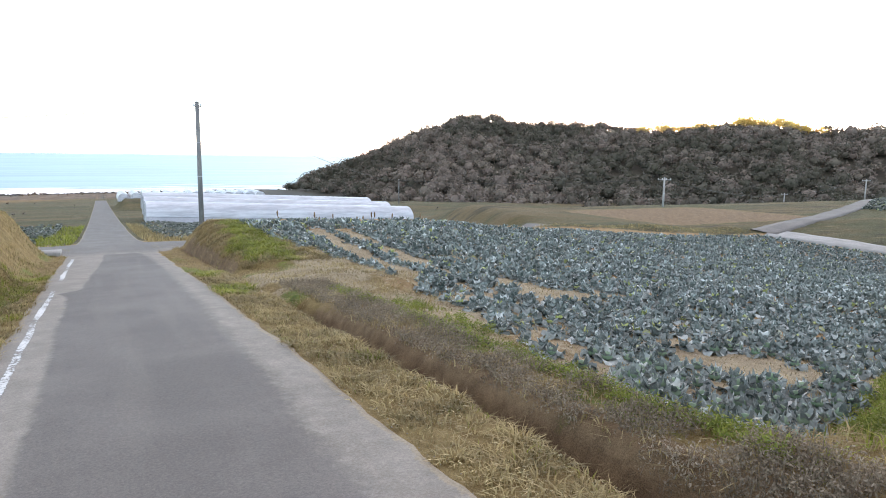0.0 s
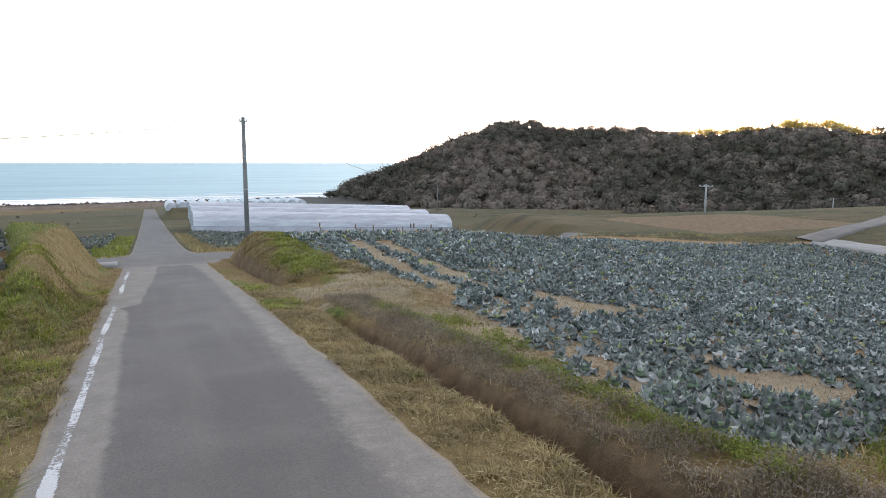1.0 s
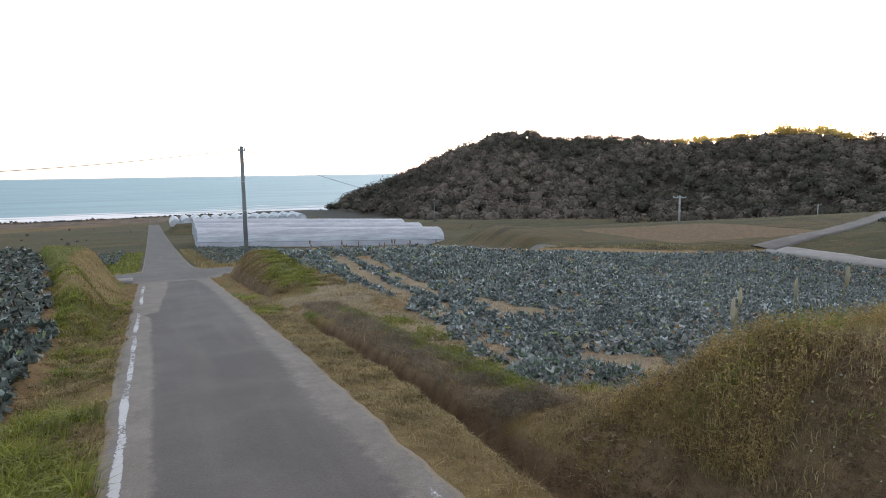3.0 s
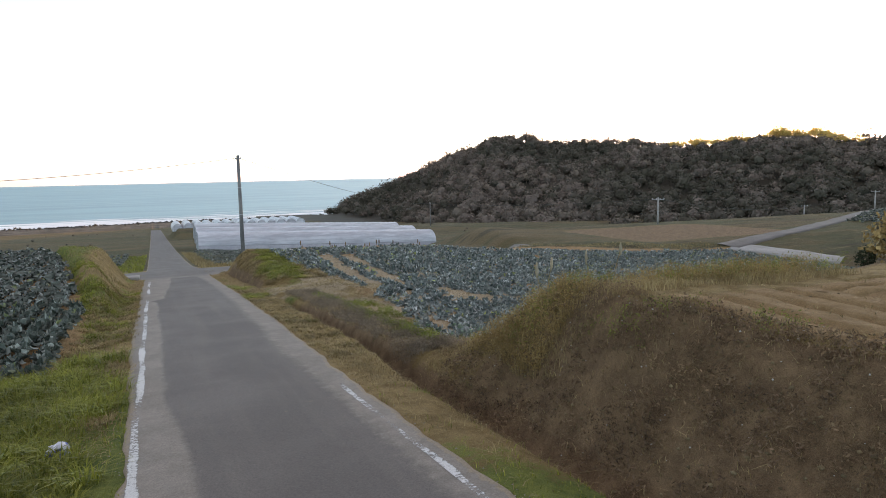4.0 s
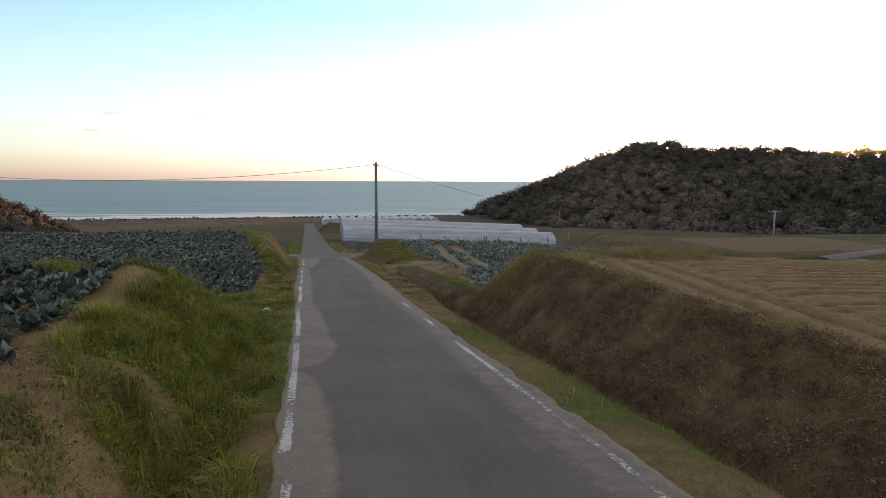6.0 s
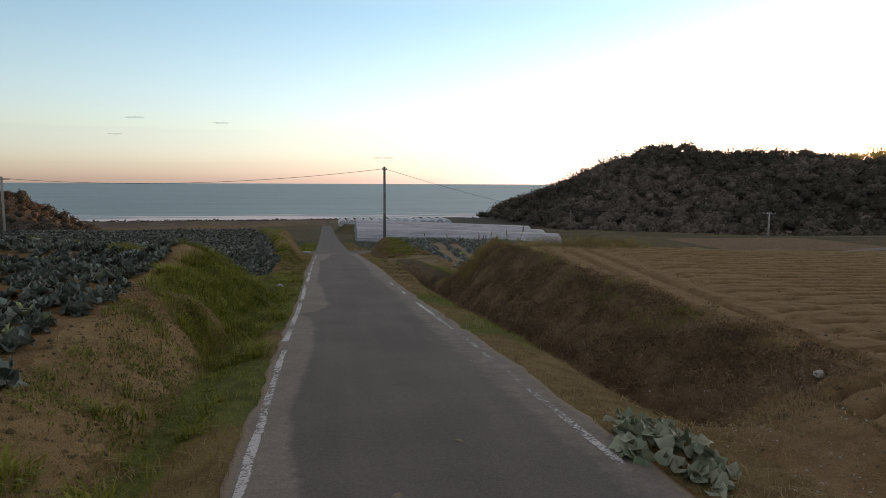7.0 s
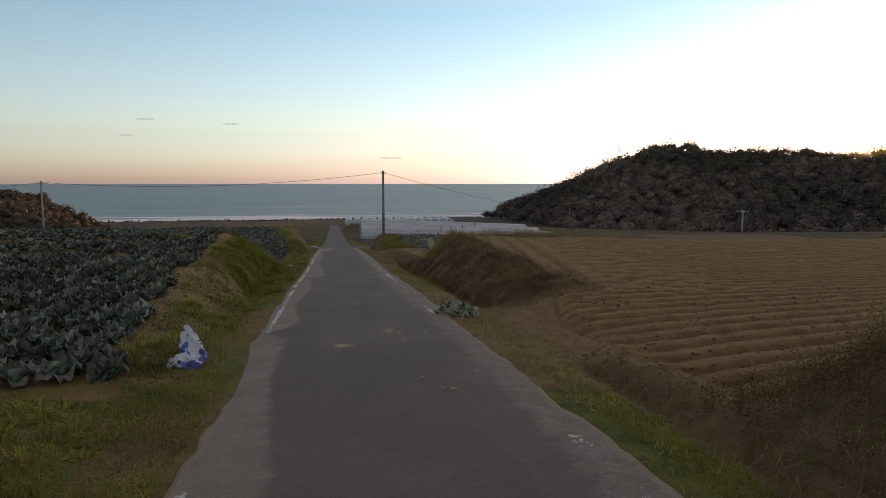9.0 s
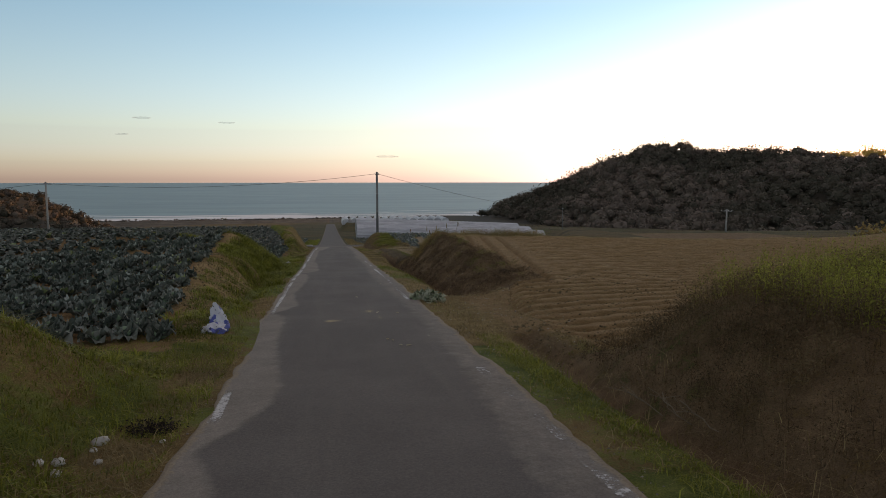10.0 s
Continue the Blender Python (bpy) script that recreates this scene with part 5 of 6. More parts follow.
# tall weeds along the crest between the terraces
x, y = 4.2 + rs.rand(3400) ** 1.3 * 7, 34.4 + rs.rand(3400) * 2.6
thicket("tall_dry_weeds", *clumped(x, y, 0.7, 931, -0.45), 0.36, 12, 0.020, M_RUST_WEED, "tall orange-brown weeds along the terrace edge", 93)
x, y = 4.4 + rs.rand(1500) * 8, 34.4 + rs.rand(1500) * 2.8
thicket("green_weeds", *clumped(x, y, 0.8, 932, 0.0), 0.36, 12, 0.022, M_WEED, "yellow-green weeds along the terrace edge", 94)
x, y = 4.2 + rs.rand(9000) ** 1.2 * 7, 33.8 + rs.rand(9000) * 3.6
blades("dry_grass", on_land(x, y), 0.19, 0.011, 1.2, M_DRY_BLADE, "dry yellow grass along the terrace edge", 941, 0.7)
# scrubby weeds on the dark bank
x, y = rs.uniform(3.5, 5.7, 7000), rs.uniform(17.6, 37.5, 7000)
thicket("bank_weeds", *clumped(x, y, 0.5, 9331, -0.1), 0.10, 8, 0.026, M_BANK_WEED, "dark dead weeds matted over the steep bank", 9421)
x, y = rs.uniform(3.5, 5.9, 4200), rs.uniform(17.6, 37.5, 4200)
thicket("bank_scrub", *clumped(x, y, 0.6, 933, 0.1), 0.17, 9, 0.024, M_DEAD_STALK, "low dead scrub on the steep bank", 942)
x, y = rs.uniform(4.7, 6.0, 1500), rs.uniform(20, 37.5, 1500)
thicket("bank_green", *clumped(x, y, 0.8, 934, 0.3), 0.12, 9, 0.022, M_WEED, "small green weeds on the steep bank", 943)
# weeds on the bank at the head of the lane
x, y = 2.75 + rs.rand(5400) ** 1.2 * 6, -1 + rs.rand(5400) * 10.0
ok = near_z(x, y) > road_z(y) - 0.12
thicket("bank_weeds", x[ok], y[ok], 0.22, 18, 0.014, M_DARK_WEED, "dark tangled weeds thick on the bank", 95, 0.07)
x, y = 3.1 + rs.rand(4200) ** 1.1 * 6, -0.5 + rs.rand(4200) * 9.6
ok = near_z(x, y) > road_z(y) - 0.05
thicket("bank_shrubs", *clumped(x[ok], y[ok], 1.1, 9352, -0.3), 0.33, 44, 0.014, M_SHRUB_LEAF, "low brown-green shrubs crowding the bank", 951, 0.085)
x, y = 4.5 + rs.rand(5200) ** 1.1 * 6, 1.0 + rs.rand(5200) * 8.0
thicket("tall_weeds", *clumped(x, y, 0.9, 935, -0.2), 0.50, 20, 0.016, M_TALL_WEED, "tall yellow-green weeds on top of the bank", 96)
x, y = 3.0 + rs.rand(4200) * 5, 0.5 + rs.rand(4200) * 8.2
thicket("brown_weeds", *clumped(x, y, 0.7, 936, 0.0), 0.30, 14, 0.013, M_DEAD_STALK, "brown seeding weeds on the bank", 97)
x, y = rs.uniform(2.5, 3.6, 260), rs.uniform(2, 9.0, 260)
blades("dry_twigs", on_land(x, y), 0.28, 0.007, 1.8, M_DRY_BLADE, "pale broken twigs in the ditch", 971, 1.2)
# dead weeds between the ditch and the right field, green clumps at the field's corner
x, y = rs.uniform(3.58, 4.9, 5200), 38.3 + 15 * rs.rand(5200) ** 1.3
thicket("ditch_bank_weeds", *clumped(x, y, 0.6, 937, -0.45), 0.16, 13, 0.018, M_GREY_WEED, "grey-brown dead weeds along the ditch", 972)
x, y = rs.uniform(4.3, 6.6, 4200), 39.0 + 12 * rs.rand(4200) ** 1.4
thicket("corner_weeds", *clumped(x, y, 0.8, 938, -0.2), 0.17, 12, 0.026, M_WEED, "low green weeds at the field's corner", 973)
# bare dead branches lying at the foot of the bank
for k, (x, y, turn, long) in enumerate(((3.05, 6.0, 150, 0.5), (3.05, 5.6, 120, 0.4), (3.15, 5.2, 140, 0.45))):
    rb = np.random.RandomState(980 + k)
    stem = np.cumsum(np.c_[np.full(6, long / 6), 0.06 * rb.randn(6), 0.05 * rb.rand(6) + 0.02], axis=0)
    branch = anchor("dead_branch", pose(x, y, float(land(x, y)) + 0.02, 0, 0, turn), "bare pale dead branch lying in the ditch", "branch", "dead branches")
    part("stem", mesh_of("stem", *tube(stem, 0.005, 5), M_TWIG, True), branch)
    for j in (2, 3, 4):
        part("twig", mesh_of("twig", *tube([stem[j], stem[j] + (0.08, rb.uniform(-0.12, 0.12), 0.06), stem[j] + (0.2, rb.uniform(-0.22, 0.22), 0.10)], 0.0028, 4), M_TWIG, True), branch)
# edges of the right field, the ditch and the bank by the crossing
x, y = rs.uniform(4.2, 7.2, 12000), rs.uniform(38.5, 74, 12000)
ok = (x < right_edge(y)) & ((y < 57) | (x > 5.3)) & ~((y > 50) & (y < 57.5)) & (rough_noise(x, y, 0.9, 98) > 0.15)
blades("field_edge_grass", on_land(x[ok], y[ok]), 0.15, 0.018, 1.2, M_GREEN_BLADE, "green grass along the cabbage field's edge", 99, 0.7)
x, y = rs.uniform(3.3, 5.9, 15000), rs.uniform(36, 74, 15000)
ok = ~((y > 50) & (y < 57.5)) & (x > ditch_at(y) + 0.3)
blades("ditch_weeds", on_land(x[ok], y[ok]), 0.10, 0.016, 1.6, M_DRY_BLADE, "straw-coloured dead weeds along the ditch", 100, 0.9)
x = 6.4 + rs.rand(3400) ** 1.3 * 20
y = 40.35 + 0.39 * np.clip(x - 6.6, 0, 25) - rs.uniform(0.0, 0.95, 3400)
thicket("field_edge_weeds", *clumped(x, y, 0.7, 1011, -0.35), 0.15, 11, 0.028, M_WEED, "low green weeds along the field's near edge", 101)
x = 6.4 + rs.rand(1500) ** 1.3 * 20
y = 40.35 + 0.39 * np.clip(x - 6.6, 0, 25) - 1.15 + 0.25 * rs.randn(1500)
thicket("trench_weeds", *clumped(x, y, 0.6, 1012, -0.2), 0.10, 9, 0.022, M_DEAD_STALK, "short dead weeds in a shallow trench", 1013)
x = 6.2 + rs.rand(5000) ** 1.2 * 16
y = 40.35 + 0.39 * np.clip(x - 6.6, 0, 25) - rs.uniform(1.4, 3.2, 5000)
blades("straw", on_land(x, y, 0.0), 0.07, 0.012, 2.4, M_DRY_BLADE, "flattened straw on a narrow field path", 1014, 1.2)
# verge beyond the crossing lane, and rough grass on the far side of the right field
x, y = rs.uniform(2.2, 6, 3000), rs.uniform(82, 125, 3000)
blades("far_verge_grass", on_land(x, y), 0.35, 0.05, 1.0, M_DRY_BLADE, "dry grass beside the far lane", 102)
x, y = rs.uniform(-7, -2.2, 3000), rs.uniform(82, 125, 3000)
blades("far_verge_grass", on_land(x, y), 0.30, 0.05, 1.0, M_GREEN_BLADE, "green grass beside the far lane", 103)
x, y = rs.uniform(5.6, 50, 5000), rs.uniform(73.4, 76, 5000)
blades("headland_grass", on_land(x, y), 0.16, 0.04, 1.0, M_DRY_BLADE, "dry grass along the field's far edge", 104)
# field stubble, pale straw between the wilted plants
x, y = np.r_[rs.uniform(5.0, 15, 9000), rs.uniform(2.4, 8, 6000)], np.r_[rs.uniform(42, 66, 9000), rs.uniform(49.5, 58, 6000)]
blades("straw", on_land(x, y, 0.01), 0.09, 0.016, 2.5, M_DRY_BLADE, "pale straw and leaf litter on bare soil", 105, 1.2)


x, y = rs.uniform(4.8, 14, 2600), rs.uniform(10, 34, 2600)
blades("straw", on_land(x, y, 0.02), 0.07, 0.012, 3.0, M_DRY_BLADE, "bits of straw scattered over the tilled soil", 106, 1.2)
x, y = rs.uniform(1.95, 4.3, 5200), rs.uniform(8.8, 17.8, 5200)
blades("straw", on_land(x, y, 0.01), 0.05, 0.010, 2.6, M_DRY_BLADE, "crushed straw and leaves on trodden earth", 107, 1.2)


def clods(name, n, x0, x1, y0, y1, size, mat, label, seed, where=None):
    rs = np.random.RandomState(seed)
    x, y = rs.uniform(x0, x1, n), rs.uniform(y0, y1, n)
    if where is not None:
        ok = where(x, y)
        x, y = x[ok], y[ok]
    protos = [lumpy_pair(k) for k in range(4)]
    m = len(x)
    v, f, _ = scattered(protos, rs.randint(0, 4, m), on_land(x, y, 0.0), rs.rand(m) * 6.28, size * rs.uniform(0.4, 1.5, m))
    return tagged(new(name, mesh_of(name, v, f, mat)), label, "soil", kind="stuff")


def lumpy_pair(k):
    v, f = ball(4, 2)
    return lumpy(v, 0.5, 0.3, 140 + k) * (1, 0.8, 0.6), f


M_CLOD = mottled("soil_clod", (0.13, 0.09, 0.047), (0.17, 0.12, 0.065), (0.23, 0.17, 0.10), 3.0, 25.0, per="island")
clods("soil_clods", 3000, 2.1, 12, 9, 19, 0.014, M_CLOD, "crumbled earth at the edge of the tilled soil", 116, lambda x, y: (y > 9.5 + 0 * x) & (tilled(x, y) + (y < 17.5) > 0.5))
clods("apron_litter", 420, 1.95, 4.4, 8.8, 17.6, 0.013, M_STONE, "pale leaf scraps and pebbles on trodden earth", 117)
clods("side_litter", 260, 2.5, 3.7, 8.6, 12.0, 0.03, M_CLOD, "lumps of earth and dead leaves on the field side", 118)
clods("soil_clods", 2600, 3.6, 13, 9.8, 20, 0.030, M_CLOD, "lumps of earth between the ridges", 119, lambda x, y: tilled(x, y) > 0.5)
clods("soil_clods", 3600, 3.6, 20, 10, 34.5, 0.02, M_CLOD, "loose clods on the tilled soil", 111, lambda x, y: tilled(x, y) + (y > 10.5) * (y < 18) > 0.5)
n = 700
x = rs.uniform(-260, 200, n)
y = SHORE + 0.05 * x - 3 - 6 * rough_noise(x, SHORE + 0 * x, 40, 9) + rs.uniform(-3.5, 1.5, n)
v, f, _ = scattered([lumpy_pair(k) for k in range(4)], rs.randint(0, 4, n), np.stack([x, y, np.maximum(land(x, y), SEA_Z)], 1), rs.rand(n) * 6.28, rs.uniform(0.5, 1.3, n))
tagged(new("shore_rocks", mesh_of("shore_rocks", v, f, M_SHORE_ROCK)), "dark wet rocks along the water's edge", "rocks", kind="stuff")
clods("field_litter", 2600, 5.4, 15, 41, 67, 0.026, M_LITTER, "pale dead leaf scraps between the cabbages", 1151, lambda x, y: rough_noise(x, y, 1.4, 1152) > -0.3)
clods("field_edge_clods", 1600, -5.2, -2.4, 10.5, 25, 0.03, M_CLOD, "crumbled dry soil along the field edge", 115, lambda x, y: (x > upper_edge(y) - 0.2) & (x < upper_edge(y) + 1.2))
clods("bank_litter", 420, 3.5, 6.6, 17.5, 37, 0.016, M_STONE, "pale stones and dry leaf scraps on the bank", 1121)
clods("bank_rubble", 900, 3.4, 5.8, 17.5, 37, 0.03, M_CLOD, "brown lumps of earth on the bank", 112)
clods("verge_gravel", 600, 1.72, 1.98, 2.5, 48, 0.012, M_GRAVEL, "loose gravel along the asphalt edge", 113)
clods("verge_gravel", 600, -1.95, -1.6, 2.5, 48, 0.012, M_GRAVEL, "loose gravel along the asphalt edge", 114)


# ---- greenhouses ----
def arch(width, height, x, n=14, y0=0.0):
    """Points of a hoop across y: upright sides that bend into a round top."""
    t = np.linspace(0, np.pi, n + 1)
    y = -np.cos(t) * width / 2
    z = np.sin(t) ** 0.62 * height
    return np.stack([np.full(n + 1, x), y + y0, z], 1)


def tunnel_house(place, length, width, height, label, group, hoops):
    house = anchor("greenhouse", place, label, "greenhouse", group)
    xs = np.linspace(0, length, hoops)
    fine = np.linspace(0, length, hoops * 2 - 1)
    v = np.concatenate([arch(width, height - (0.035 if k % 2 else 0), x) * (1, 1 - (0.01 if k % 2 else 0), 1) for k, x in enumerate(fine)])
    n = 15
    i = (np.arange(len(fine) - 1)[:, None] * n + np.arange(n - 1)[None]).ravel()
    part("film", mesh_of("film", v, np.stack([i, i + 1, i + n + 1, i + n], 1), M_FILM, True), house, "milky wrinkled plastic film")
    hoop = mesh_of("hoop", *tube(arch(width - 0.06, height - 0.03, 0.0), 0.022, 5), M_STEEL)
    for x in xs:
        part("hoop", hoop, house, place=Matrix.Translation((x, 0, 0)))
    for y, z in ((0, height - 0.06), (-width * 0.42, height * 0.62), (width * 0.42, height * 0.62)):
        part("purlin", mesh_of("purlin", *tube([(0, y, z), (length, y, z)], 0.02, 5), M_STEEL), house)
    for x, s in ((0.02, 1), (length - 0.02, -1)):
        a = arch(width - 0.1, height - 0.05, x)
        fan = np.concatenate([a, a * (1, 1, 0) + (0, 0, 0.02)])
        q = np.array([(k, k + 1, k + 1 + n, k + n) for k in range(n - 1)])
        end = part("end_wall", mesh_of("end_wall", fan, q, M_FILM), house, "film end wall")
        for y in (-0.8, 0.8):
            part("door_post", mesh_of("door_post", *tube([(x - 0.03 * s, y, 0), (x - 0.03 * s, y, height * 0.82)], 0.03, 5), M_STEEL), end)
        part("door_rail", mesh_of("door_rail", *tube([(x - 0.03 * s, -0.85, height * 0.72), (x - 0.03 * s, 0.85, height * 0.72)], 0.03, 5), M_STEEL), end)
    for way, y in ((-1, -width / 2), (1, width / 2)):
        side = np.array([a for a in arch(width + 0.05, height + 0.02, 0.0, 60) if a[1] * way > 0 and a[2] < 0.34 * height])
        side = side[np.argsort(side[:, 2])]
        m = len(side)
        sv = np.concatenate([side + (x, 0, 0) for x in (0.0, length)])
        part("skirt", mesh_of("skirt", sv, np.array([(k, k + 1, k + 1 + m, k + m) for k in range(m - 1)]), M_SKIRT, True), house, "greyer rolled-down side film")
        part("clip_rail", mesh_of("clip_rail", *tube([side[-1] + (0, way * 0.02, 0), side[-1] + (length, way * 0.02, 0)], 0.035, 5), M_STEEL), house)
        part("sill_board", mesh_of("sill_board", *tube([(0, y, 0.12), (length, y, 0.12)], 0.05, 4), M_CONCRETE), house)
    return house


for k in range(3):
    y = 134.0 + 6.9 * k
    tunnel_house(pose(4.9 + 0.2 * k, y, -10.15 + 0.25 * k, 0, 2.5, 0), 39.2 - 1.0 * k, 6.0, 2.85, "long arched greenhouse under milky plastic film", "large greenhouses", 39)
small = tunnel_house(pose(4.6, 206, float(land(4.6, 212)) - 0.3, 0, 0, 90), 14.0, 2.5, 1.9, "small white tunnel greenhouse seen end on", "small greenhouses", 8)
for k in range(1, 13):
    x = 4.6 + 2.62 * k
    copy_thing(small, pose(x, 206, float(land(x, 212)) - 0.3, 0, 0, 90))


# ---- poles and cables ----
def utility_pole(x, y, top, base, radius, mat, label, arms=1, turn=0.0):
    pole = anchor("utility_pole", pose(x, y, base, 0, 0, turn), label, "utility pole", "utility poles")
    h = top - base
    part("shaft", mesh_of("shaft", *rod((0, 0, -0.6), (0, 0, h), radius, radius * 0.72, 12), mat, True), pole)
    part("cap", mesh_of("cap", *rod((0, 0, h), (0, 0, h + 0.06), radius * 0.8, radius * 0.5, 12), M_STEEL), pole)
    if arms:
        w = 0.25 if arms == 1 else 0.75
        arm = part("crossarm", mesh_of("crossarm", *rod((-w, 0, h - 0.25), (w, 0, h - 0.25), 0.05, 0.05, 6), M_STEEL), pole, "galvanised crossarm")
        for px in np.linspace(-w, w, arms + 1):
            part("insulator", mesh_of("insulator", *rod((px, 0, h - 0.22), (px, 0, h - 0.05), 0.055, 0.035, 8), M_PORCELAIN), arm)
    for z in (0.45, 0.7):
        part("band", mesh_of("band", *rod((0, 0, h * z), (0, 0, h * z + 0.08), radius * 0.92, radius * 0.92, 12), M_STEEL), pole)
    return pole


def cable(a, b, sag, r, label):
    a, b = np.array(a, float), np.array(b, float)
    t = np.linspace(0, 1, 25)[:, None]
    return tagged(new("cable", mesh_of("cable", *tube(a + (b - a) * t - np.array([0, 0, 4 * sag]) * t * (1 - t), r, 5), M_CABLE_AND_SHADE)), label, "cable", "overhead cables")


utility_pole(5.45, 81.5, 2.62, -6.1, 0.17, M_POLE, "tall grey concrete utility pole by the crossing lane", 1, 20)
utility_pole(-36.4, 92.6, 1.4, float(land(-36.4, 92.6)), 0.15, M_PALE_POLE, "pale concrete utility pole beyond the cabbage field", 2, 15)
utility_pole(62.6, 96.4, -3.1, float(land(62.6, 96.4)), 0.15, M_PALE_POLE, "short pale utility pole with a crossarm in the fields", 3, -40)
utility_pole(155.8, 145.1, -9.4, float(land(155.8, 145.1)) - 0.5, 0.15, M_PALE_POLE, "pale utility pole beside the far lane", 2, -40)
utility_pole(133.0, 112.0, -4.4, float(land(133, 112)), 0.15, M_PALE_POLE, "pale utility pole by the lane bend", 2, -40)
utility_pole(78.0, 214.0, -8.0, float(land(78, 214)), 0.14, M_POLE, "dark utility pole at the foot of the wood", 1, 30)
cable((5.45, 81.5, 2.45), (-36.4, 92.6, 1.25), 1.0, 0.021, "black overhead cable across the lower fields")
cable((5.45, 81.5, 2.45), (78.0, 214.0, -8.2), 1.3, 0.023, "black overhead cable running to the wood")
cable((-36.4, 92.6, 1.25), (-110, 118, -2.0), 1.2, 0.021, "black overhead cable leaving over the fields")
cable((78.0, 214.0, -8.2), (62.6, 96.4, -3.3), 0.8, 0.021, "black overhead cable past the brown field")
cable((62.6, 96.4, -3.3), (155.8, 145.1, -9.6), 1.2, 0.021, "black overhead cable between field poles")
cable((155.8, 145.1, -9.6), (133.0, 112.0, -4.6), 0.6, 0.021, "black overhead cable beside the far lane")

# ---- far lane and paved strip on the right ----
def strip_road(name, pts, half, mat, label, lift):
    pts = np.array(pts, float)
    d = np.gradient(pts, axis=0)
    d /= np.linalg.norm(d, axis=1)[:, None]
    nrm = np.stack([-d[:, 1], d[:, 0]], 1)
    f = np.array([-1.05, -1, -0.5, 0, 0.5, 1.0, 1.05])
    X, Y = pts[:, :1] + nrm[:, :1] * f * half, pts[:, 1:] + nrm[:, 1:] * f * half
    Z = land(X, Y)
    for k in range(3):
        Z[1:-1] = (Z[:-2] + 2 * Z[1:-1] + Z[2:]) / 4
    Z[0] -= 0.12
    Z[-1] -= 0.12
    Z = np.maximum(Z, land(X, Y)) + lift - np.where(np.abs(f) > 1.01, 0.4, 0)
    return tagged(new(name, grid_mesh(name, X, Y, Z, mat, {"old": 0 * X})), label, "road", kind="structure")


t = np.linspace(0, 1, 60)
along = 50.6 + 78 * t ** 1.3
strip_road("lane", np.stack([along, np.interp(along, [50, 58.3, 68.7, 82.8, 100, 130], [73.0, 75.7, 79.2, 85.0, 93.0, 108.0])], 1), 1.1, M_ASPHALT, "grey asphalt lane climbing past the far fields", 0.10)
strip_road("paved_strip", np.stack([51.2 + 4.6 * t[:24] / t[23], 73.2 - 8.2 * t[:24] / t[23]], 1), 1.9, M_CONCRETE, "pale concrete apron beside the cabbage field", 0.08)

M_PLUME = leafy("cream_plume", (0.36, 0.30, 0.20), (0.48, 0.42, 0.31), 0.9, 0.4)

# ---- reeds before the greenhouses ----
rs = np.random.RandomState(121)
for k in range(26):
    x, y = rs.uniform(8.5, 18.5), rs.uniform(73.8, 75.5)
    h = rs.uniform(0.8, 1.9)
    lean = rs.uniform(-0.25, 0.25, 2)
    reed = anchor("reed", pose(x, y, float(land(x, y)) - 0.03), "tall dead reed stalk with a dark plume", "reed", "reeds")
    tip = np.array([lean[0] * h, lean[1] * h, h])
    part("stalk", mesh_of("stalk", *tube([(0, 0, 0), tip * (0.45, 0.45, 0.5), tip], 0.014, 4), M_DEAD_STALK), reed)
    v, f = ball(6, 5)
    part("plume", mesh_of("plume", lumpy(v, 0.4, 0.35, k) * (0.05, 0.05, 0.17) + tip, f, M_DEAD_STALK), reed, "dark seed plume")

# ---- pampas plumes along the terrace edge ----
for k in range(4):
    x, y = 4.8 + rs.rand() ** 1.4 * 6, rs.uniform(35.0, 37.6)
    h = rs.uniform(0.6, 0.85)
    pampas = anchor("pampas_grass", pose(x, y, float(land(x, y)) - 0.03, 0, 0, rs.uniform(0, 360)), "pampas stalk with a pale feathery plume", "pampas grass", "pampas plumes")
    tip = np.array([rs.uniform(0.02, 0.18), 0.0, h])
    part("stalk", mesh_of("stalk", *tube([(0, 0, 0), tip * (0.4, 1, 0.55), tip], 0.007, 4), M_DRY_BLADE), pampas)
    v, f = ball(7, 7)
    part("plume", mesh_of("plume", lumpy(v, 0.3, 0.4, k) * (0.03, 0.025, 0.12) + tip, f, M_PLUME), pampas, "pale cream plume")

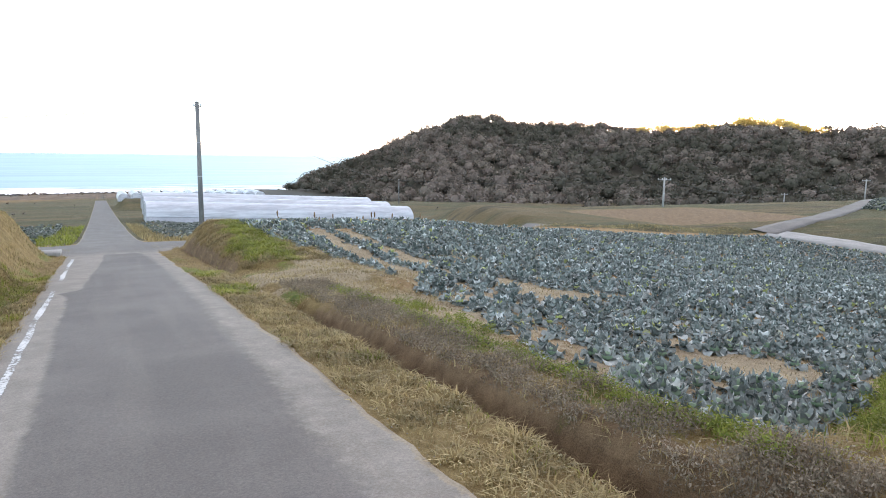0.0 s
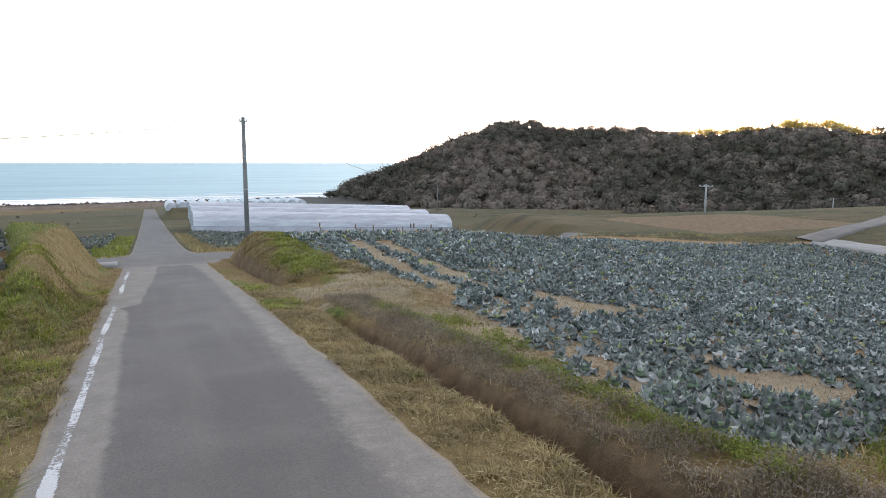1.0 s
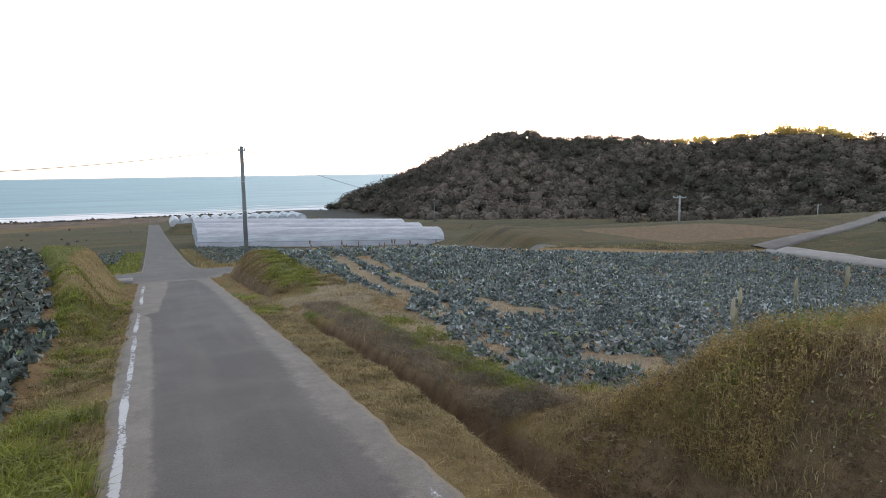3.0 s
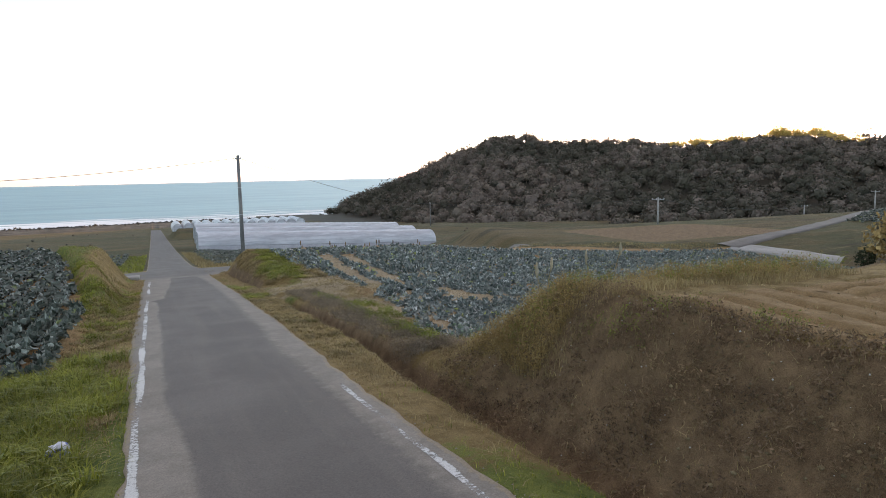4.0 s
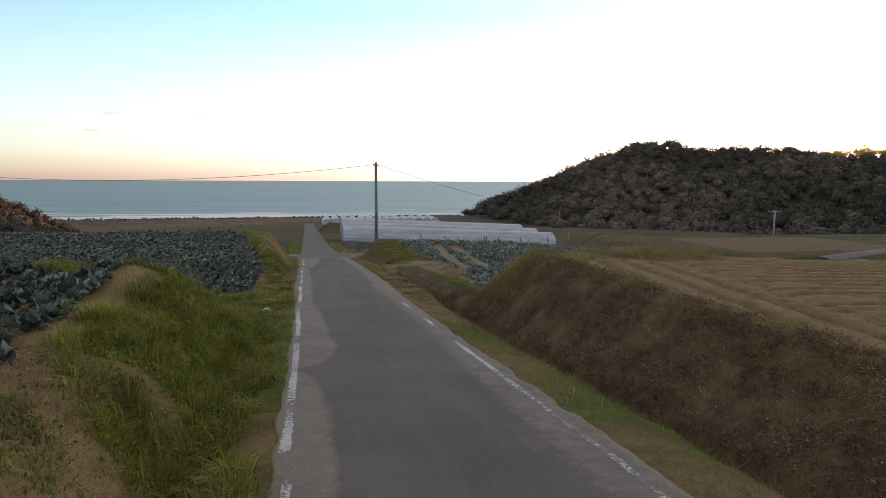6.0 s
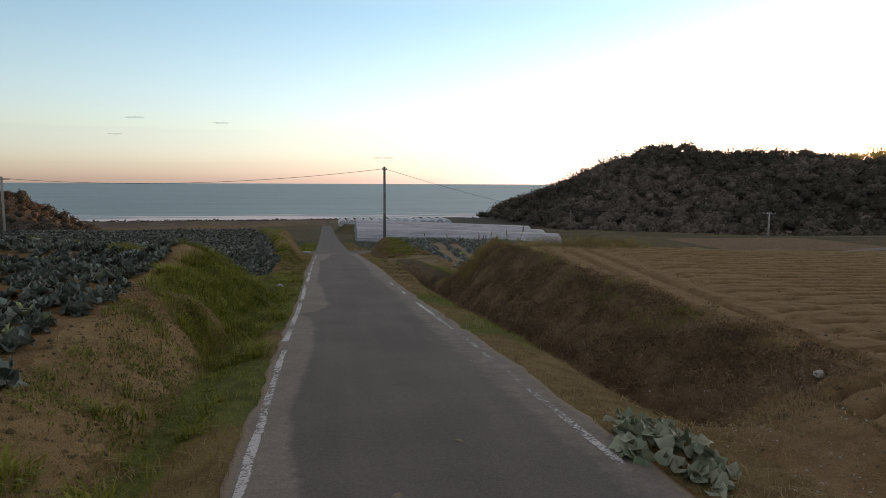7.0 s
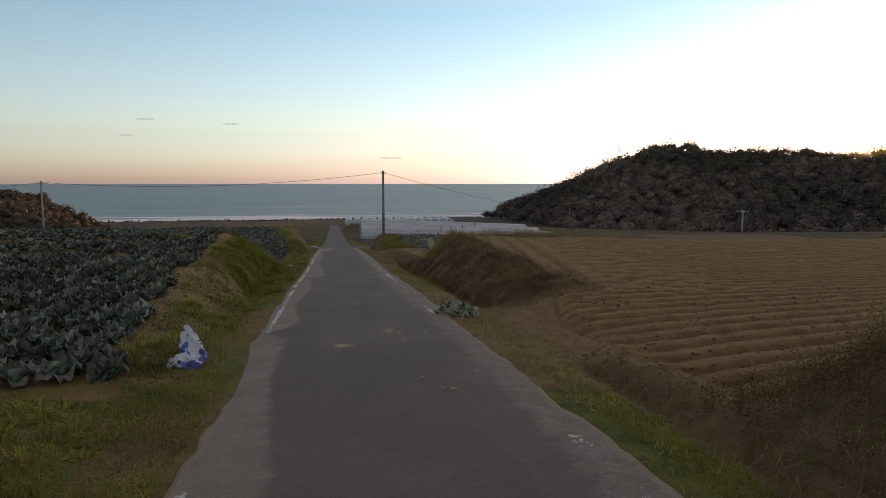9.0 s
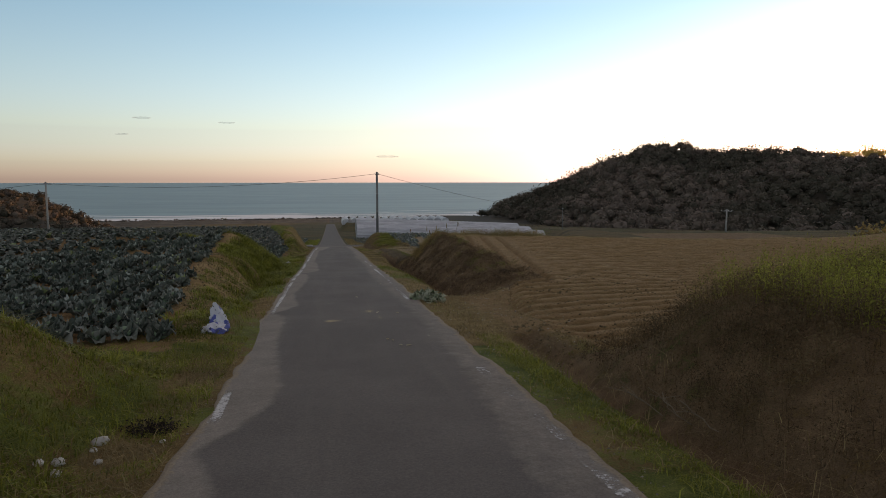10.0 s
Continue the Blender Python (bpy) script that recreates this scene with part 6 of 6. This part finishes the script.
# ---- shrubs ----
def shrub(x, y, r, seed, label, mat):
    rs = np.random.RandomState(seed)
    bush = anchor("shrub", pose(x, y, float(land(x, y)) - 0.1), label, "shrub", "shrubs")
    for k in range(5):
        a = k * 1.25 + rs.uniform(-0.3, 0.3)
        part("branch", mesh_of("branch", *tube([(0, 0, 0), (0.25 * r * np.cos(a), 0.25 * r * np.sin(a), 0.6 * r), (0.6 * r * np.cos(a), 0.6 * r * np.sin(a), 1.35 * r)], 0.035 * r, 5), M_BARK), bush)
    n = 900
    d = rs.randn(n, 3)
    d /= np.linalg.norm(d, axis=1)[:, None]
    lobes = rs.randn(6, 3)
    lobes /= np.linalg.norm(lobes, axis=1)[:, None]
    rad = (0.55 + 0.5 * np.max(np.clip(d @ lobes.T, 0, 1) ** 3, axis=1)) * rs.uniform(0.5, 1.05, n)
    at = d * rad[:, None] * r * (1, 1, 0.9) + (0, 0, r * 0.95)
    at[:, 2] = np.maximum(at[:, 2], 0.05)
    a, b = rs.randn(n, 3), rs.randn(n, 3)
    a /= np.linalg.norm(a, axis=1)[:, None]
    b /= np.linalg.norm(b, axis=1)[:, None]
    s = 0.07 * r * rs.uniform(0.6, 1.4, (n, 1))
    q = np.stack([at + a * s, at + b * s, at - a * s, at - b * s], 1).reshape(-1, 3)
    part("foliage", mesh_of("foliage", q, np.arange(len(q)).reshape(-1, 4), mat), bush)


shrub(56.5, 60.5, 3.1, 131, "rounded shrub with thin brown-green leaves", M_RUST_WEED)
shrub(60.5, 61.5, 2.8, 132, "rounded shrub with thin brown-green leaves", M_RUST_WEED)
shrub(65.0, 60.0, 3.0, 133, "dark green shrub at the field's end", M_CROWN)
shrub(54.5, 62.0, 1.2, 134, "small dark shrub at the field's end", M_CROWN)
shrub(69.5, 62.0, 3.2, 135, "rounded shrub with thin brown-green leaves", M_RUST_WEED)

# ---- culvert and kerb at the crossing ----
culvert = anchor("culvert", pose(-2.75, 71.2, float(road_z(71.2)) - 0.35, 0, 0, 0), "small concrete culvert under the lane corner", "culvert")
for x in (-0.42, 0.42):
    part("side_wall", mesh_of("side_wall", *slab(0.14, 1.2, 0.42), M_CONCRETE), culvert, place=Matrix.Translation((x, 0, 0)))
part("cover_slab", mesh_of("cover_slab", *slab(1.1, 1.2, 0.13), M_CONCRETE), culvert, place=Matrix.Translation((0, 0.1, 0.42)))
# bed coloured black to give the opening its shade
part("floor_slab", mesh_of("floor_slab", *slab(0.7, 1.2, 0.05), M_CABLE_AND_SHADE), culvert, "channel bed in black, the opening's shade put into its colour")
for k in range(4):
    x = -9.0 + 1.25 * k
    kerb = tagged(part("kerb_stone", mesh_of("kerb_stone", *slab(1.1, 0.22, 0.28), M_CONCRETE)), "pale concrete kerb stone along the crossing lane", "kerb", "kerb stones")
    kerb.matrix_basis = pose(x, 80.9, float(road_z(80.9)) - 0.04, 0, 0, 2 * k - 3)

# ---- sacks, leaf heap, litter and stones near the lane ----
def sack_material():
    n = Nodes("printed_plastic_sack", 0.35)
    at = n.local()
    col = n.mix(n.ramp(n.noise(2.8, 2, 0.5, at, 0.4), 0.51, 0.54), (0.60, 0.61, 0.66), (0.10, 0.13, 0.40))
    col = n.mix(n.ramp(n.noise(16.0, 1, 0.5, at, 0.2), 0.66, 0.69), col, (0.03, 0.035, 0.07))
    n.colour(col).bump(n.noise(22.0, 3, 0.6, at, 1.0), 0.7, 0.02)
    return n.m


def crumpled(sx, sy, sz, pinch, lean, seed):
    """A slack plastic sack: creased all over, gathered to a thin neck."""
    v, f = ball(30, 24)
    r = 1.0
    for size, amount, k in ((0.9, 0.30, 0), (0.45, 0.26, 1), (0.22, 0.14, 2)):
        r = r * (1 + amount * (1 - 0.75 * v[:, 2] ** 2) * (1 - 2 * np.abs(rough_noise(v[:, 0] * 2 + v[:, 2], v[:, 1] * 2 - 1.3 * v[:, 2], size, seed + k))))
    w = v * r[:, None]
    neck = 1 - pinch * np.clip((w[:, 2] + 0.6) / 1.8, 0, 1)
    w = np.stack([w[:, 0] * neck + lean * np.clip(w[:, 2] + 0.5, 0, 2), w[:, 1] * neck, w[:, 2]], 1)
    return w * (sx, sy, sz), f


M_SACK = sack_material()
heap = anchor("plastic_sacks", pose(-2.25, 11.55, float(land(-2.25, 11.55)) - 0.03, 0, 0, 12), "crumpled white and blue plastic sacks heaped on the verge", "sacks")
for k, (x, y, z, sx, sy, sz, pinch, lean, turn) in enumerate(((-0.12, -0.22, 0.09, 0.165, 0.12, 0.115, 0.3, 0.15, 25), (0.03, 0.0, 0.15, 0.14, 0.11, 0.17, 0.45, -0.1, 70), (-0.02, 0.06, 0.27, 0.115, 0.09, 0.22, 0.6, -0.2, 0))):
    part("sack", mesh_of("sack", *crumpled(sx, sy, sz, pinch, lean, 150 + 7 * k), M_SACK), heap, "crumpled printed plastic sack", pose(x, y, z, 0, 0, turn))

bag = anchor("plastic_bag", pose(-2.55, 35.1, float(land(-2.55, 35.1)), 0, 0, 40), "crumpled pale blue plastic bag caught in the grass", "plastic bag")
part("film", mesh_of("film", *crumpled(0.13, 0.09, 0.11, 0.5, 0.2, 171), M_SACK), bag, "thin crumpled film", pose(0, 0, 0.08, 0, 30, 0))
pile = anchor("cabbage_leaf_heap", pose(2.1, 16.4, float(land(2.1, 16.4)), 0, 0, 0), "heap of cut cabbage leaves on the road edge", "leaf heap")
M_CUT_LEAF = leafy("cut_cabbage_leaf", (0.16, 0.21, 0.12), (0.40, 0.42, 0.31), 0.55, 0.15, "object")
cut = [mesh_of("leaf", *leaf(0.19, 0.085, 25, -40, 0.7, 4, 2, 700 + k), M_CUT_LEAF, True) for k in range(6)]
rs = np.random.RandomState(171)
for k in range(110):
    a, r = rs.uniform(0, 6.28), rs.rand() ** 0.7
    x, y = 0.36 * r * np.cos(a), 0.95 * r * np.sin(a)
    part("leaf", cut[k % 6], pile, place=pose(x, y, 0.02 + 0.18 * (1 - r) * rs.rand() + float(land(2.1 + x, 16.4 + y) - land(2.1, 16.4)), rs.uniform(-50, 50), rs.uniform(-50, 50), rs.uniform(0, 360)))

def flat_scrap(r, seed):
    """A curled dry leaf, nearly flat, with an uneven rim."""
    t = np.arange(10) * 2 * np.pi / 10
    w = 1 + 0.12 * np.random.RandomState(seed).randn(10)
    ring = np.stack([r * w * np.cos(t), 0.6 * r * w * np.sin(t), 0.012 * np.random.RandomState(seed + 1).rand(10)], 1)
    v = np.concatenate([ring, ring * (0.5, 0.5, 0.4) + (0, 0, 0.012), ring * 0.02 + (0, 0, 0.014)])
    i, j = np.arange(10), (np.arange(10) + 1) % 10
    return v, np.concatenate([np.stack([i, j, j + 10, i + 10], 1), np.stack([i, j, j + 10, i + 10], 1) + 10])


rs = np.random.RandomState(181)
for k, (x, y) in enumerate(((1.04, 13.76), (0.62, 10.4), (0.70, 9.95), (0.82, 9.9), (0.55, 10.55), (0.45, 14.0), (0.62, 13.9), (1.25, 10.7), (0.3, 17.0), (1.2, 20.5), (-0.4, 24.5))):
    bit = tagged(part("leaf_scrap", mesh_of("leaf_scrap", *(flat_scrap(rs.uniform(0.02, 0.045), 800 + k)), M_PLUME, True)), "pale dry leaf scrap lying on the asphalt", "leaf", "leaf scraps")
    bit.matrix_basis = pose(x, y, float(road_z(y)) + 0.03, rs.uniform(-10, 10), rs.uniform(-10, 10), rs.uniform(0, 360))


rs = np.random.RandomState(201)
for k, (x, y, s) in enumerate(((-2.33, 5.85, 0.075), (-2.32, 5.66, 0.04), (-1.82, 5.85, 0.03), (-2.45, 5.3, 0.06), (-2.55, 5.2, 0.05), (-2.2, 5.4, 0.04), (-2.4, 5.1, 0.05), (5.0, 18.0, 0.08))):
    v, f = ball(10, 7)
    st = tagged(part("stone", mesh_of("stone", lumpy(v, 0.7, 0.25, 210 + k) * (s, s * 0.8, s * 0.6), f, M_STONE, True)), "pale rounded stone lying in the verge grass", "stone", "verge stones")
    st.matrix_basis = pose(x, y, float(land(x, y)) + s * 0.25, 0, 0, rs.uniform(0, 360))

# a dark patch in the verge, made of low near-black leaves
a, r = rs.rand(260) * 6.28, rs.rand(260) ** 0.5
x, y = -2.0 + 0.20 * r * np.cos(a), 6.2 + 0.16 * r * np.sin(a)
thicket("rotten_weeds", x, y, 0.035, 9, 0.016, M_BLACK_WEED, "low heap of near-black leaves in the verge", 223)

# a white sheet lying in the far field
v, f = ball(12, 4)
sheet = tagged(part("white_sheet", mesh_of("white_sheet", lumpy(v, 0.5, 0.3, 231) * (1.5, 0.8, 0.15), f, M_PORCELAIN)), "white plastic sheet lying on a far field", "sheet")
sheet.matrix_basis = pose(54.0, 118.0, float(land(54, 118)) + 0.1, 0, 0, 30)

# thin evening clouds, far out
cloud_nodes = Nodes("thin_cloud", 1.0)
cloud_nodes.colour((0.6, 0.6, 0.65))
veil, thin = cloud_nodes.put("ShaderNodeMixShader", Fac=0.88), cloud_nodes.put("ShaderNodeBsdfTransparent")
cloud_nodes.wire(cloud_nodes.b.outputs[0], veil.inputs[1])
cloud_nodes.wire(thin.outputs[0], veil.inputs[2])
cloud_nodes.wire(veil.outputs[0], cloud_nodes.t.nodes["Material Output"].inputs["Surface"])
M_CLOUD = cloud_nodes.m
for k, (a, e, w, h) in enumerate(((-14.5, 4.8, 40, 4.5), (-8.2, 4.6, 42, 3.5), (-16.0, 3.5, 32, 3), (5.0, 1.95, 60, 5))):
    d = 3600.0
    v, f = ball(24, 10)
    c = tagged(part("cloud", mesh_of("cloud", lumpy(lumpy(v, 0.6, 0.3, 240 + k), 0.2, 0.15, 250 + k) * (w, w * 0.5, h), f, M_CLOUD, True)), "small thin grey cloud low over the sea", "cloud", "clouds", "structure")
    c.matrix_basis = pose(d * math.sin(radians(a)), d * math.cos(radians(a)), d * math.tan(radians(e)), 0, 0, 0)
